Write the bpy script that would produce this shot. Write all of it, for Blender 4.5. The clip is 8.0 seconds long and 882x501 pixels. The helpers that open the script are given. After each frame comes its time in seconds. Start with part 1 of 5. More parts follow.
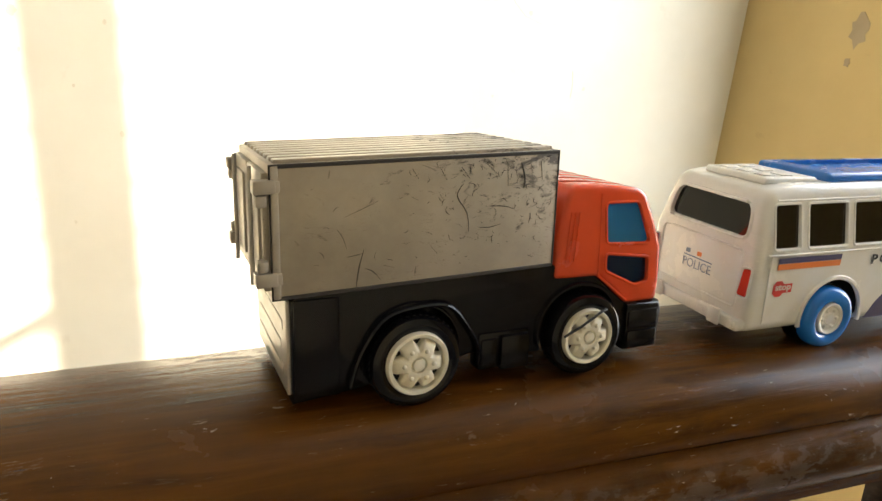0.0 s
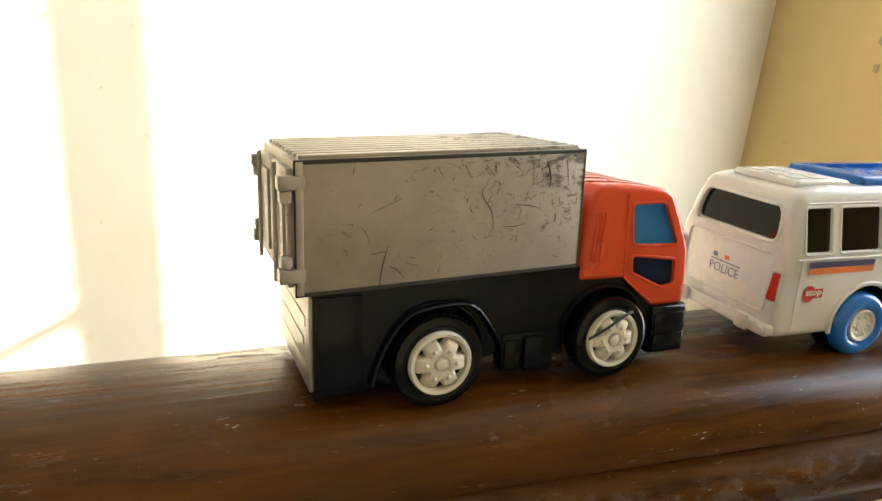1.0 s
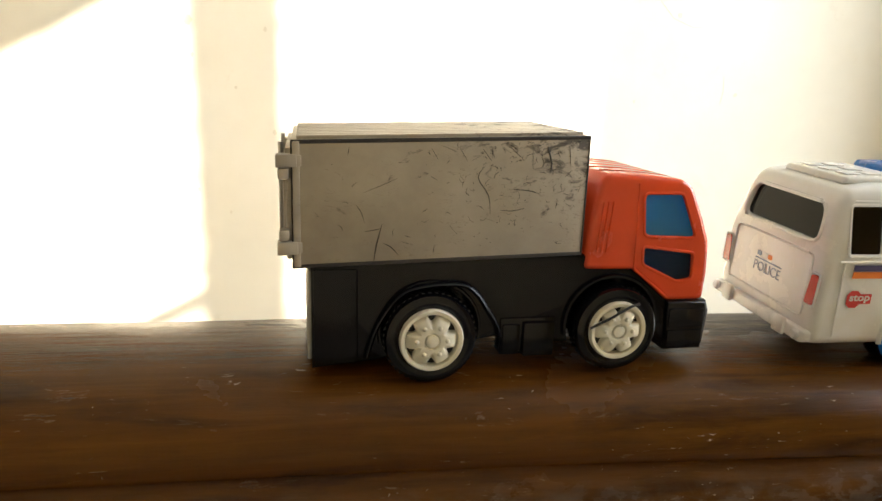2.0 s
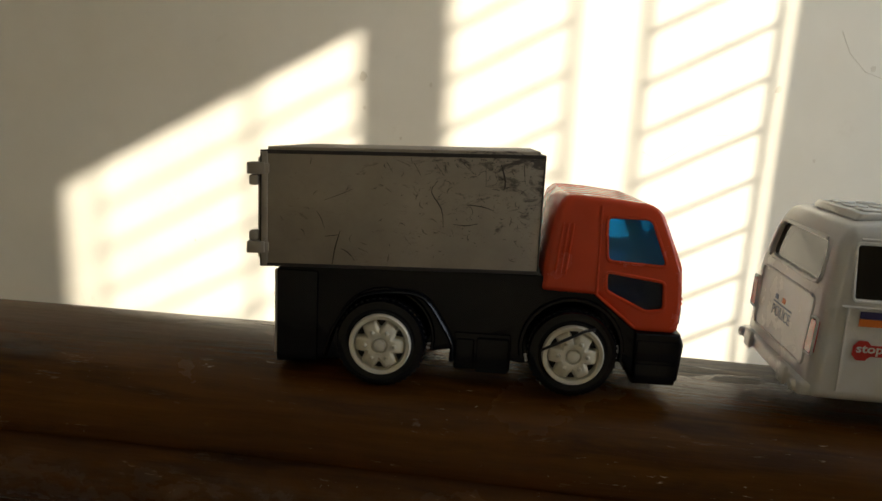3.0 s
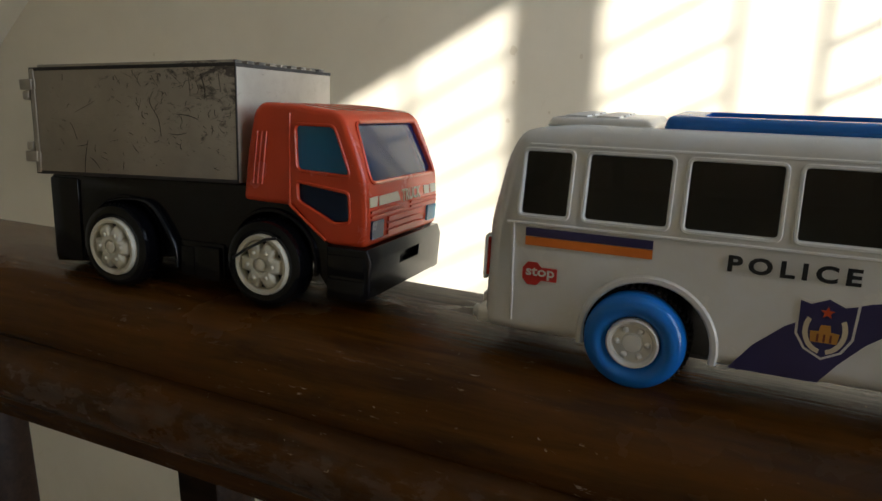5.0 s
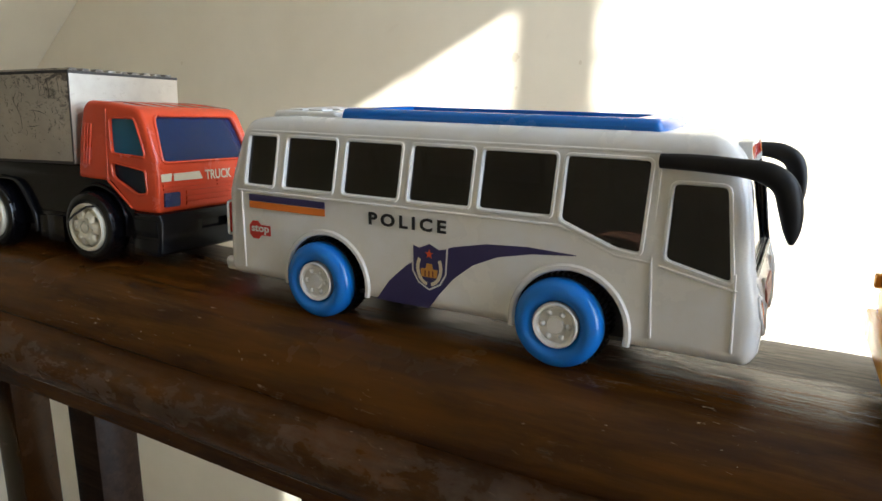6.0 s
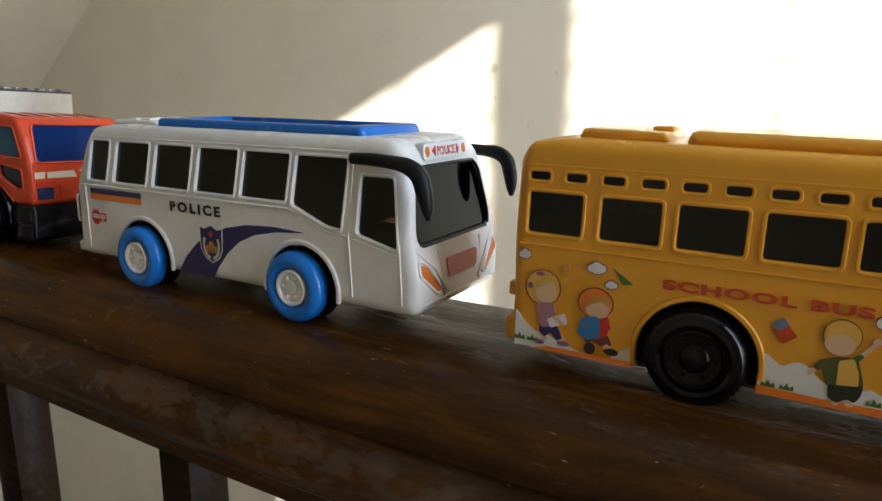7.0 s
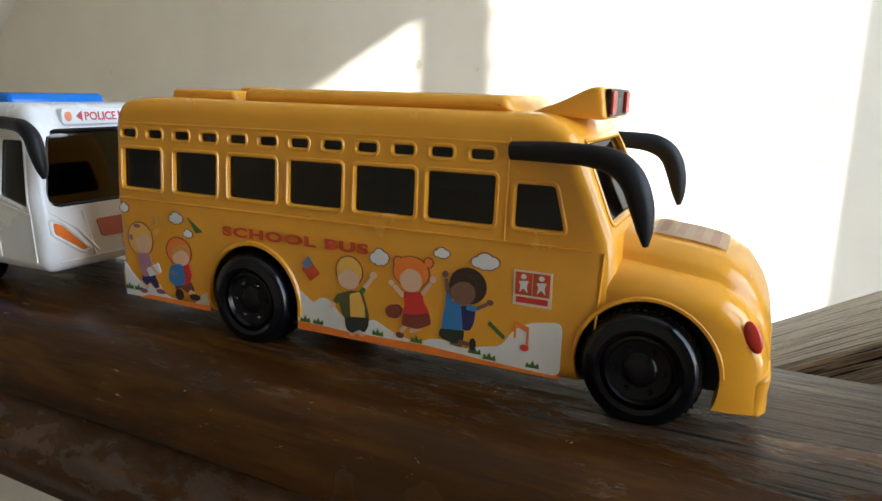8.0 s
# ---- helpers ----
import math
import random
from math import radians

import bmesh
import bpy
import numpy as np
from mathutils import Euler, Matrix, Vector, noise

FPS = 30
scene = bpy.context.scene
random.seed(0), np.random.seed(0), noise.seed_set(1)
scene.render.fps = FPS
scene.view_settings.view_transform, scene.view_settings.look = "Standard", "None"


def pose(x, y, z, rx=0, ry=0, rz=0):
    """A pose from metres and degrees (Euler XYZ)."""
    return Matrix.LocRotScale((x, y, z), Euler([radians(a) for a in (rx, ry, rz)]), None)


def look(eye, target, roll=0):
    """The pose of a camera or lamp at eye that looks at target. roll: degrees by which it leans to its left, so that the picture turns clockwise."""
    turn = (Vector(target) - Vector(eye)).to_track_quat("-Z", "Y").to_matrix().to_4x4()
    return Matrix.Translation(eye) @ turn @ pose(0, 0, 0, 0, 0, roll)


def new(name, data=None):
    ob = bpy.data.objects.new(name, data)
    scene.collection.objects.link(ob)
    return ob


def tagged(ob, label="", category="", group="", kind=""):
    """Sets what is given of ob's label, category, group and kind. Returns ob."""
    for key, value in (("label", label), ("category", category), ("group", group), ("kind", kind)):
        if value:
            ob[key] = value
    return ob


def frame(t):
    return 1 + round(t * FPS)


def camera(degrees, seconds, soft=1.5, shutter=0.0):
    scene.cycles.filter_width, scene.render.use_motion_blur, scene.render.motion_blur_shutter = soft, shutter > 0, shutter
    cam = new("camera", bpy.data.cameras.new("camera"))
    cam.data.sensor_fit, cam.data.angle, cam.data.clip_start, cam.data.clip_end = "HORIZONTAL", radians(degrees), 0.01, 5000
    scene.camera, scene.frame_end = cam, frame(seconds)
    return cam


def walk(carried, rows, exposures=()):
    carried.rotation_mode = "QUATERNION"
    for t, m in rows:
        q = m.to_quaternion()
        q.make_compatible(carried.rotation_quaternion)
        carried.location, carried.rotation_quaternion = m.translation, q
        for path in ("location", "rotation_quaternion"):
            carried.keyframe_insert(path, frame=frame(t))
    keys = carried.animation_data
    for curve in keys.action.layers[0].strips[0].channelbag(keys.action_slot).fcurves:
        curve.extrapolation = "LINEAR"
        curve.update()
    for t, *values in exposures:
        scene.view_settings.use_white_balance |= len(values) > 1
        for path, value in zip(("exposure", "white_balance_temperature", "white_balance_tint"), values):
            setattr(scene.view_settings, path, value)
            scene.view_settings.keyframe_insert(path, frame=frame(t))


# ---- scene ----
cam = camera(66.0, 8.0)
PATH = [
    (0, (0.012, -0.02, 1.072), (0.711, 1.765, 0.504), 2.8),
    (0.5, (0.014, -0.014, 1.066), (0.697, 1.781, 0.509), 2.9),
    (1, (0.011, -0.018, 1.069), (0.657, 1.79, 0.512), 3.0),
    (1.5, (0.023, -0.029, 1.062), (0.509, 1.829, 0.502), 3.2),
    (1.7, (0.035, -0.032, 1.068), (0.452, 1.838, 0.496), 2.8),
    (2.8, (0.128, -0.058, 1.055), (0.0, 1.883, 0.59), 2.8),
    (3, (0.146, -0.056, 1.055), (-0.079, 1.884, 0.623), 2.7),
    (3.5, (0.17, -0.032, 1.049), (-0.155, 1.89, 0.602), 3.5),
    (4, (0.214, -0.033, 1.04), (-0.356, 1.828, 0.581), 2.9),
    (4.2, (0.24, -0.024, 1.034), (-0.396, 1.812, 0.56), 2.4),
    (5.3, (0.39, -0.001, 1.031), (-0.444, 1.751, 0.544), 0.9),
    (5.5, (0.421, -0.002, 1.032), (-0.429, 1.747, 0.563), 1.0),
    (5.7, (0.449, -0.006, 1.027), (-0.436, 1.724, 0.556), 1.1),
    (6, (0.494, -0.007, 1.031), (-0.425, 1.704, 0.554), 0.8),
    (6.2, (0.524, -0.011, 1.035), (-0.412, 1.691, 0.558), 0.9),
    (6.5, (0.565, -0.018, 1.033), (-0.4, 1.667, 0.555), 1.3),
    (6.7, (0.590, -0.015, 1.034), (-0.370, 1.674, 0.560), 1.0),
    (7, (0.625, -0.01, 1.035), (-0.337, 1.685, 0.582), 0.7),
    (7.3, (0.675, 0.007, 1.027), (-0.276, 1.707, 0.572), 1.1),
    (7.5, (0.706, 0.022, 1.029), (-0.194, 1.749, 0.574), 0.8),
    (7.7, (0.730, 0.033, 1.025), (-0.132, 1.779, 0.567), 0.8),
    (8, (0.763, 0.04, 1.022), (-0.121, 1.776, 0.573), 0.6),
]
walk(cam, [(t, look(eye, target, roll)) for t, eye, target, roll in PATH],
     [(0.0, 2.88, 6500, 10), (1.0, 2.98, 6500, 10), (1.7, 2.88, 6500, 10), (2.8, 2.05, 6600, 10), (3.0, 1.15, 6250, 10), (3.2, 0.45, 6700, 10), (3.5, 0.15, 6700, 10), (3.8, 0.36, 6650, 10), (4.0, 0.58, 6600, 10), (4.2, 1.1, 6400, 10), (5.3, 1.3, 5850, 10), (5.5, 1.5, 5900, 10), (6.0, 2.15, 5750, 10), (6.2, 2.2, 5780, 10), (6.5, 1.85, 5850, 10), (7.0, 1.8, 5800, 10), (7.3, 1.6, 5800, 10), (7.5, 1.93, 5650, 10), (7.7, 2.05, 5620, 10), (8.0, 1.98, 5550, 10)])

# ---------------------------------------------------------------- light
RIGHT_X, WALL_Y = 2.0, 2.1
SUN = Vector((1.0, -0.70, 0.53)).normalized()
world = bpy.data.worlds.new("world")
scene.world = world
world.use_nodes = True
wn = world.node_tree
sky = wn.nodes.new("ShaderNodeTexSky")
sky.sky_type, sky.sun_disc = "NISHITA", False
sky.sun_elevation = math.asin(SUN.z)
sky.sun_rotation = math.atan2(SUN.x, SUN.y)
wn.links.new(sky.outputs[0], wn.nodes["Background"].inputs[0])
wn.nodes["Background"].inputs[1].default_value = 0.09
sun_data = bpy.data.lights.new("sun", "SUN")
sun_data.energy, sun_data.angle, sun_data.color = 5.0, radians(0.95), (1.0, 0.9, 0.74)
sun = new("sun", sun_data)
sun.matrix_world = look(SUN * 8, (0, 0, 0))


# ---------------------------------------------------------------- materials
def nodes_of(name):
    mat = bpy.data.materials.new(name)
    mat.use_nodes = True
    return mat, mat.node_tree, mat.node_tree.nodes["Principled BSDF"]


def node(tree, kind, **values):
    n = tree.nodes.new(kind)
    for key, value in values.items():
        n.inputs[key].default_value = value
    return n


def ramp(tree, source, stops):
    n = tree.nodes.new("ShaderNodeValToRGB")
    n.color_ramp.elements[0].position, n.color_ramp.elements[0].color = stops[0][0], (*stops[0][1], 1)
    n.color_ramp.elements[1].position, n.color_ramp.elements[1].color = stops[-1][0], (*stops[-1][1], 1)
    for at, colour in stops[1:-1]:
        n.color_ramp.elements.new(at).color = (*colour, 1)
    tree.links.new(source, n.inputs[0])
    return n.outputs[0]


def grey(v):
    return (v, v, v)


def mix(tree, fac, a, b, blend="MIX"):
    n = tree.nodes.new("ShaderNodeMix")
    n.data_type, n.blend_type = "RGBA", blend
    for socket, value in ((n.inputs[0], fac), (n.inputs[6], a), (n.inputs[7], b)):
        if isinstance(value, (int, float)):
            socket.default_value = value
        elif isinstance(value, tuple):
            socket.default_value = (*value, 1)
        else:
            tree.links.new(value, socket)
    return n.outputs[2]


def coords(tree, scale=(1, 1, 1), kind="Object"):
    tc = tree.nodes.new("ShaderNodeTexCoord")
    mp = tree.nodes.new("ShaderNodeMapping")
    mp.inputs["Scale"].default_value = scale
    tree.links.new(tc.outputs[kind], mp.inputs[0])
    return mp.outputs[0]


def noise_of(tree, vector, scale, detail=6, rough=0.6, distort=0.0):
    n = node(tree, "ShaderNodeTexNoise", Scale=scale, Detail=detail, Roughness=rough, Distortion=distort)
    tree.links.new(vector, n.inputs["Vector"])
    return n.outputs[0]


def bump(tree, bsdf, height, strength, distance):
    n = node(tree, "ShaderNodeBump", Strength=strength, Distance=distance)
    tree.links.new(height, n.inputs["Height"])
    tree.links.new(n.outputs[0], bsdf.inputs["Normal"])


def plastic(name, colour, rough=0.32, dirt=0.12, coat=0.0, metal=0.0, spec=0.5):
    """Moulded toy plastic: faint handling marks in colour and gloss, very fine relief."""
    mat, tree, bsdf = nodes_of(name)
    v = coords(tree)
    big, fine = noise_of(tree, v, 45, 5), noise_of(tree, v, 600, 3)
    dark = tuple(c * (1 - dirt) * f for c, f in zip(colour, (0.98, 0.95, 0.88)))
    tree.links.new(ramp(tree, big, [(0.35, dark), (0.65, colour)]), bsdf.inputs["Base Color"])
    tree.links.new(ramp(tree, big, [(0.3, grey(rough + 0.12)), (0.7, grey(rough - 0.04))]), bsdf.inputs["Roughness"])
    bsdf.inputs["Coat Weight"].default_value = coat
    bsdf.inputs["Specular IOR Level"].default_value = spec
    bsdf.inputs["Metallic"].default_value = metal
    bump(tree, bsdf, fine, 0.05, 0.0002)
    return mat


def tinted(name, colour, milk=0.0, rough=0.04, ior=1.45):
    """Thin tinted window sheet: lets some light through, and reflects at its face."""
    mat, tree, bsdf = nodes_of(name)
    clear = node(tree, "ShaderNodeBsdfTransparent", Color=(*colour, 1))
    shiny = node(tree, "ShaderNodeBsdfGlossy", Roughness=rough)
    shiny.inputs["Color"].default_value = (0.9, 0.9, 0.9, 1)
    fresnel = node(tree, "ShaderNodeFresnel", IOR=ior)
    both = tree.nodes.new("ShaderNodeMixShader")
    tree.links.new(fresnel.outputs[0], both.inputs[0])
    body = clear.outputs[0]
    if milk:
        deep = tuple(c * c for c in colour)
        thin = node(tree, "ShaderNodeBsdfTranslucent", Color=(*colour, 1))
        matt = node(tree, "ShaderNodeBsdfDiffuse", Color=(*deep, 1))
        cloudy = node(tree, "ShaderNodeMixShader", Fac=0.45)
        tree.links.new(thin.outputs[0], cloudy.inputs[1])
        tree.links.new(matt.outputs[0], cloudy.inputs[2])
        blend = node(tree, "ShaderNodeMixShader", Fac=milk)
        tree.links.new(clear.outputs[0], blend.inputs[1])
        tree.links.new(cloudy.outputs[0], blend.inputs[2])
        body = blend.outputs[0]
    tree.links.new(body, both.inputs[1])
    tree.links.new(shiny.outputs[0], both.inputs[2])
    tree.links.new(both.outputs[0], tree.nodes["Material Output"].inputs[0])
    return mat


def plaster(name, light, dark, stain):
    mat, tree, bsdf = nodes_of(name)
    v = coords(tree)
    cloud = noise_of(tree, v, 1.3, 8, 0.62)
    patch = noise_of(tree, v, 7, 6, 0.6, 0.6)
    grain = noise_of(tree, v, 90, 5, 0.7)
    base = ramp(tree, cloud, [(0.3, dark), (0.68, light)])
    spots = ramp(tree, patch, [(0.66, grey(0)), (0.78, grey(0.45))])
    tree.links.new(mix(tree, spots, base, stain), bsdf.inputs["Base Color"])
    bsdf.inputs["Roughness"].default_value = 0.78
    both = mix(tree, 0.35, patch, grain)
    bump(tree, bsdf, both, 0.35, 0.004)
    return mat


def stained_wood(name, worn=1.0, bare=0.0, tone=1.0, flecks=0.6, film=0.75, sheen=0.27, dull=0.0):
    """Dark varnished rail wood: grain along x, rubbed grey where the varnish has gone, scratches and dried splashes."""
    mat, tree, bsdf = nodes_of(name)
    flat = coords(tree)
    grain = noise_of(tree, coords(tree, (1.4, 24, 24)), 9, 8, 0.65, 0.4)
    fine = noise_of(tree, coords(tree, (5, 120, 120)), 10, 6, 0.7)
    cloud = noise_of(tree, flat, 9, 6, 0.6)
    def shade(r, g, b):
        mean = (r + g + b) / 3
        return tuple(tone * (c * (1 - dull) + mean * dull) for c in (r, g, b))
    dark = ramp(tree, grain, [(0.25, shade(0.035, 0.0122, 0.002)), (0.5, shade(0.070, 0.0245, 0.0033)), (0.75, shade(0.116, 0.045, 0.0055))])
    dark = mix(tree, ramp(tree, cloud, [(0.35, grey(0.0)), (0.7, grey(0.65))]), dark, shade(0.118, 0.0415, 0.004))
    pale = ramp(tree, fine, [(0.3, tuple(c * film for c in (0.035, 0.025, 0.016))), (0.5, tuple(c * film for c in (0.15, 0.115, 0.075))), (0.75, tuple(c * film for c in (0.32, 0.26, 0.18)))])
    pos = tree.nodes.new("ShaderNodeSeparateXYZ")
    tc = tree.nodes.new("ShaderNodeTexCoord")
    tree.links.new(tc.outputs["Object"], pos.inputs[0])

    def line(source, a, b):
        n = node(tree, "ShaderNodeMapRange")
        n.inputs["From Min"].default_value, n.inputs["From Max"].default_value = a, b
        tree.links.new(source, n.inputs["Value"])
        return n.outputs[0]

    def calc(op, a, b):
        n = tree.nodes.new("ShaderNodeMath")
        n.operation = op
        for k, value in enumerate((a, b)):
            if isinstance(value, (int, float)):
                n.inputs[k].default_value = value
            else:
                tree.links.new(value, n.inputs[k])
        return n.outputs[0]

    # the far strip of the top, the end by the stair and the bead below have lost their varnish
    back = calc("MULTIPLY", line(pos.outputs["Y"], 0.002, 0.026), line(pos.outputs["X"], -0.10, 0.16))
    end = calc("MULTIPLY", line(pos.outputs["X"], 0.36, 0.90), line(pos.outputs["Y"], -0.050, -0.012))
    ragged = noise_of(tree, coords(tree, (4, 15, 15)), 6.0, 12, 0.72, 0.5)
    amount = calc("ADD", calc("ADD", calc("MULTIPLY", back, 0.30 * worn), calc("MULTIPLY", end, 0.27 * worn)), calc("ADD", ragged, bare))
    mask = ramp(tree, amount, [(0.64, grey(0)), (0.72, grey(0.9))])
    greyed = ramp(tree, fine, [(0.32, (0.008, 0.0055, 0.004)), (0.58, (0.032, 0.023, 0.016)), (0.80, (0.14, 0.11, 0.08))])
    colour = mix(tree, mask, dark, mix(tree, 1.0 if bare else calc("MAXIMUM", back, line(pos.outputs["X"], 0.68, 0.82)), greyed, pale))
    rim = ramp(tree, amount, [(0.605, grey(0)), (0.635, grey(0.42 * worn)), (0.66, grey(0))])
    colour = mix(tree, mix(tree, 1.0, rim, ramp(tree, fine, [(0.42, grey(0)), (0.6, grey(1))]), "MULTIPLY"), colour, (0.30, 0.22, 0.14))
    # grimy darker runs along the grain, deepened along x to paint in shade
    end_shade = calc("MULTIPLY", line(pos.outputs["X"], 0.15, 0.60), 0.17 * worn)
    grime_and_shade = ramp(tree, calc("ADD", noise_of(tree, coords(tree, (2.2, 13, 13)), 7.0, 6, 0.6, 0.4), end_shade), [(0.50, grey(0)), (0.68, grey(0.62))])
    colour = mix(tree, grime_and_shade, colour, shade(0.020, 0.009, 0.004))
    bead = calc("MULTIPLY", line(pos.outputs["Z"], -0.060, -0.047), line(pos.outputs["Z"], -0.033, -0.043))
    scuff = noise_of(tree, coords(tree, (22, 40, 40)), 3.0, 6, 0.62, 0.3)
    dust = calc("MULTIPLY", bead, ramp(tree, scuff, [(0.40, grey(0)), (0.74, grey(0.5 * worn))]))
    colour = mix(tree, dust, colour, (0.15, 0.125, 0.10))
    scratch = noise_of(tree, coords(tree, (26, 130, 130)), 4.0, 6, 0.66, 0.7)
    marks = ramp(tree, scratch, [(0.655, grey(0)), (0.70, grey(flecks))])
    # scratches gather in patches
    patchy = ramp(tree, noise_of(tree, flat, 22, 4, 0.6), [(0.47, grey(0.0)), (0.62, grey(1))])
    marks = mix(tree, 1.0, marks, patchy, "MULTIPLY")
    colour = mix(tree, marks, colour, (0.40, 0.29, 0.18))
    nick = ramp(tree, noise_of(tree, coords(tree, (48, 62, 62)), 5.0, 3, 0.5, 1.4), [(0.735, grey(0)), (0.76, grey(flecks))])
    nick = mix(tree, 1.0, nick, patchy, "MULTIPLY")
    colour = mix(tree, nick, colour, (0.50, 0.40, 0.28))
    crack = ramp(tree, noise_of(tree, coords(tree, (2.0, 80, 80)), 7, 4, 0.55, 0.35), [(0.425, grey(1)), (0.455, grey(0))])
    open_grain = calc("MULTIPLY", crack, ramp(tree, mask, [(0.12, grey(0)), (0.4, grey(1))]))
    colour = mix(tree, open_grain, colour, (0.008, 0.005, 0.003))
    tree.links.new(colour, bsdf.inputs["Base Color"])
    gloss = mix(tree, mask, ramp(tree, cloud, [(0.3, grey(0.13)), (0.75, grey(0.32))]), grey(0.46))
    gloss = mix(tree, dust, gloss, grey(0.6))
    tree.links.new(gloss, bsdf.inputs["Roughness"])
    tree.links.new(mix(tree, mask, grey(sheen), grey(min(sheen, 0.16))), bsdf.inputs["Specular IOR Level"])
    relief = mix(tree, open_grain, mix(tree, 0.5, grain, mix(tree, mask, grey(0.5), fine)), grey(0.0))
    bump(tree, bsdf, mix(tree, marks, relief, grey(0.9)), 0.45, 0.0014)
    return mat


M_WALL = plaster("cream_plaster", (0.80, 0.755, 0.64), (0.70, 0.65, 0.53), (0.60, 0.53, 0.40))
M_SIDE = plaster("ochre_plaster", (0.56, 0.42, 0.19), (0.47, 0.345, 0.145), (0.30, 0.21, 0.09))
# colour of the unseen south wall, chosen for the light it bounces back
M_BOUNCE_WALL = plaster("bounce_wall_plaster", (0.70, 0.61, 0.44), (0.60, 0.51, 0.35), (0.46, 0.38, 0.25))
M_CEIL = plaster("ceiling_white", (0.80, 0.78, 0.72), (0.74, 0.71, 0.64), (0.66, 0.62, 0.54))
M_FLOOR = plaster("floor_terrazzo", (0.30, 0.26, 0.22), (0.22, 0.19, 0.16), (0.14, 0.12, 0.10))
M_WOOD = stained_wood("rail_wood", 1.0, 0.0, 0.98, 0.85, 1.0, 0.2)
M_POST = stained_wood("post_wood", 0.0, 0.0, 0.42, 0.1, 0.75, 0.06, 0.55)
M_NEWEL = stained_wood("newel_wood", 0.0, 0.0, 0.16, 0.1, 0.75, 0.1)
M_BLEACHED = stained_wood("bleached_wood", 0.0, 0.62, 1.0, 0.2, 2.0)
M_IRON = plastic("painted_iron", (0.10, 0.09, 0.08), 0.5)
M_TIN = plastic("silver_paint", (0.52, 0.50, 0.46), 0.36, 0.1, 0.0, 0.55)
M_RED = plastic("orange_red_plastic", (0.72, 0.075, 0.022), 0.18, 0.07)
M_BLACK = plastic("black_plastic", (0.0055, 0.0055, 0.007), 0.15, spec=0.27)
M_TYRE = plastic("black_tyre", (0.003, 0.003, 0.0045), 0.10, spec=0.36)
M_MATT = plastic("matt_black_plastic", (0.010, 0.010, 0.011), 0.46, spec=0.3)
M_CREAM = plastic("cream_plastic", (0.74, 0.70, 0.58), 0.35, 0.12)
M_WHITE = plastic("white_plastic", (0.82, 0.82, 0.82), 0.20, 0.03)
M_BLUE = plastic("blue_plastic", (0.02, 0.20, 0.72), 0.14, 0.06)
M_ROOFBLUE = plastic("roof_blue", (0.015, 0.15, 0.55), 0.2, 0.05)
M_YELLOW = plastic("yellow_plastic", (0.80, 0.37, 0.022), 0.17, 0.03)
M_BLUEGLASS = tinted("blue_window", (0.32, 0.78, 1.0), 0.34)
M_DEEPBLUE = tinted("deep_blue_window", (0.24, 0.50, 0.98), 0.12)
# darker copy of the blue pane; the unlit chassis behind is put into its tint
M_NAVYGLASS = tinted("navy_window", (0.09, 0.25, 0.44), 0.25)
M_SMOKE = tinted("smoked_window", (0.13, 0.092, 0.078))
M_GREYGLASS = tinted("grey_window", (0.15, 0.15, 0.145), ior=1.62)
# near-black for insides and undersides; in hollows it stands in for shade
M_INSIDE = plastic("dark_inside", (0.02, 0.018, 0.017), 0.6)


def ink(name, colour, rough=0.35):
    return plastic("ink_" + name, colour, rough, 0.06)


I_NAVY = ink("navy", (0.035, 0.028, 0.12))
I_ORANGE = ink("orange", (0.85, 0.22, 0.02))
I_RED = ink("red", (0.62, 0.035, 0.025))
I_BLACK = ink("black", (0.012, 0.012, 0.014))
I_WHITE = ink("white", (0.78, 0.77, 0.75))
I_GREYBLUE = ink("greyblue", (0.16, 0.22, 0.33))
I_GOLD = ink("gold", (0.62, 0.30, 0.05))
I_GREEN = ink("green", (0.075, 0.16, 0.025))
I_SKYBLUE = ink("skyblue", (0.05, 0.21, 0.48))
I_PINK = ink("pink", (0.42, 0.20, 0.26))
I_TAN = ink("tan", (0.78, 0.50, 0.32))
I_VERMILION = ink("vermilion", (0.60, 0.075, 0.012))
I_BROWN = ink("brown", (0.20, 0.055, 0.025))
I_STRAW = ink("straw", (0.80, 0.47, 0.08))
I_UMBER = ink("umber", (0.045, 0.022, 0.012))
I_SKIN = ink("warm_brown", (0.20, 0.10, 0.06))
I_MAUVE = ink("mauve", (0.30, 0.11, 0.20))
I_OLIVE = ink("olive", (0.10, 0.10, 0.025))
I_INKGREEN = ink("ink_green", (0.03, 0.035, 0.022))
I_RUST = ink("rust", (0.24, 0.05, 0.025))
I_PALE = ink("pale", (0.78, 0.70, 0.52))
I_LAMP = plastic("amber_lamp", (0.80, 0.20, 0.03), 0.15)
I_REDLAMP = plastic("red_lamp", (0.60, 0.04, 0.025), 0.14)


# ---------------------------------------------------------------- mesh helpers
def mesh_of(name, bm, mat, angle=38):
    bmesh.ops.recalc_face_normals(bm, faces=bm.faces[:])
    for f in bm.faces:
        f.smooth = True
    for e in bm.edges:
        if len(e.link_faces) != 2 or e.calc_face_angle(0) > radians(angle):
            e.smooth = False
    me = bpy.data.meshes.new(name)
    bm.to_mesh(me)
    bm.free()
    me.materials.append(mat)
    return me


def part(name, bm, mat, parent=None, label=""):
    ob = new(name, mesh_of(name, bm, mat))
    ob.parent = parent
    return tagged(ob, label)


def empty(name, x, y, z, rz=0):
    ob = new(name)
    ob.empty_display_size = 0.02
    ob.matrix_world = pose(x, y, z, 0, 0, rz)
    return ob


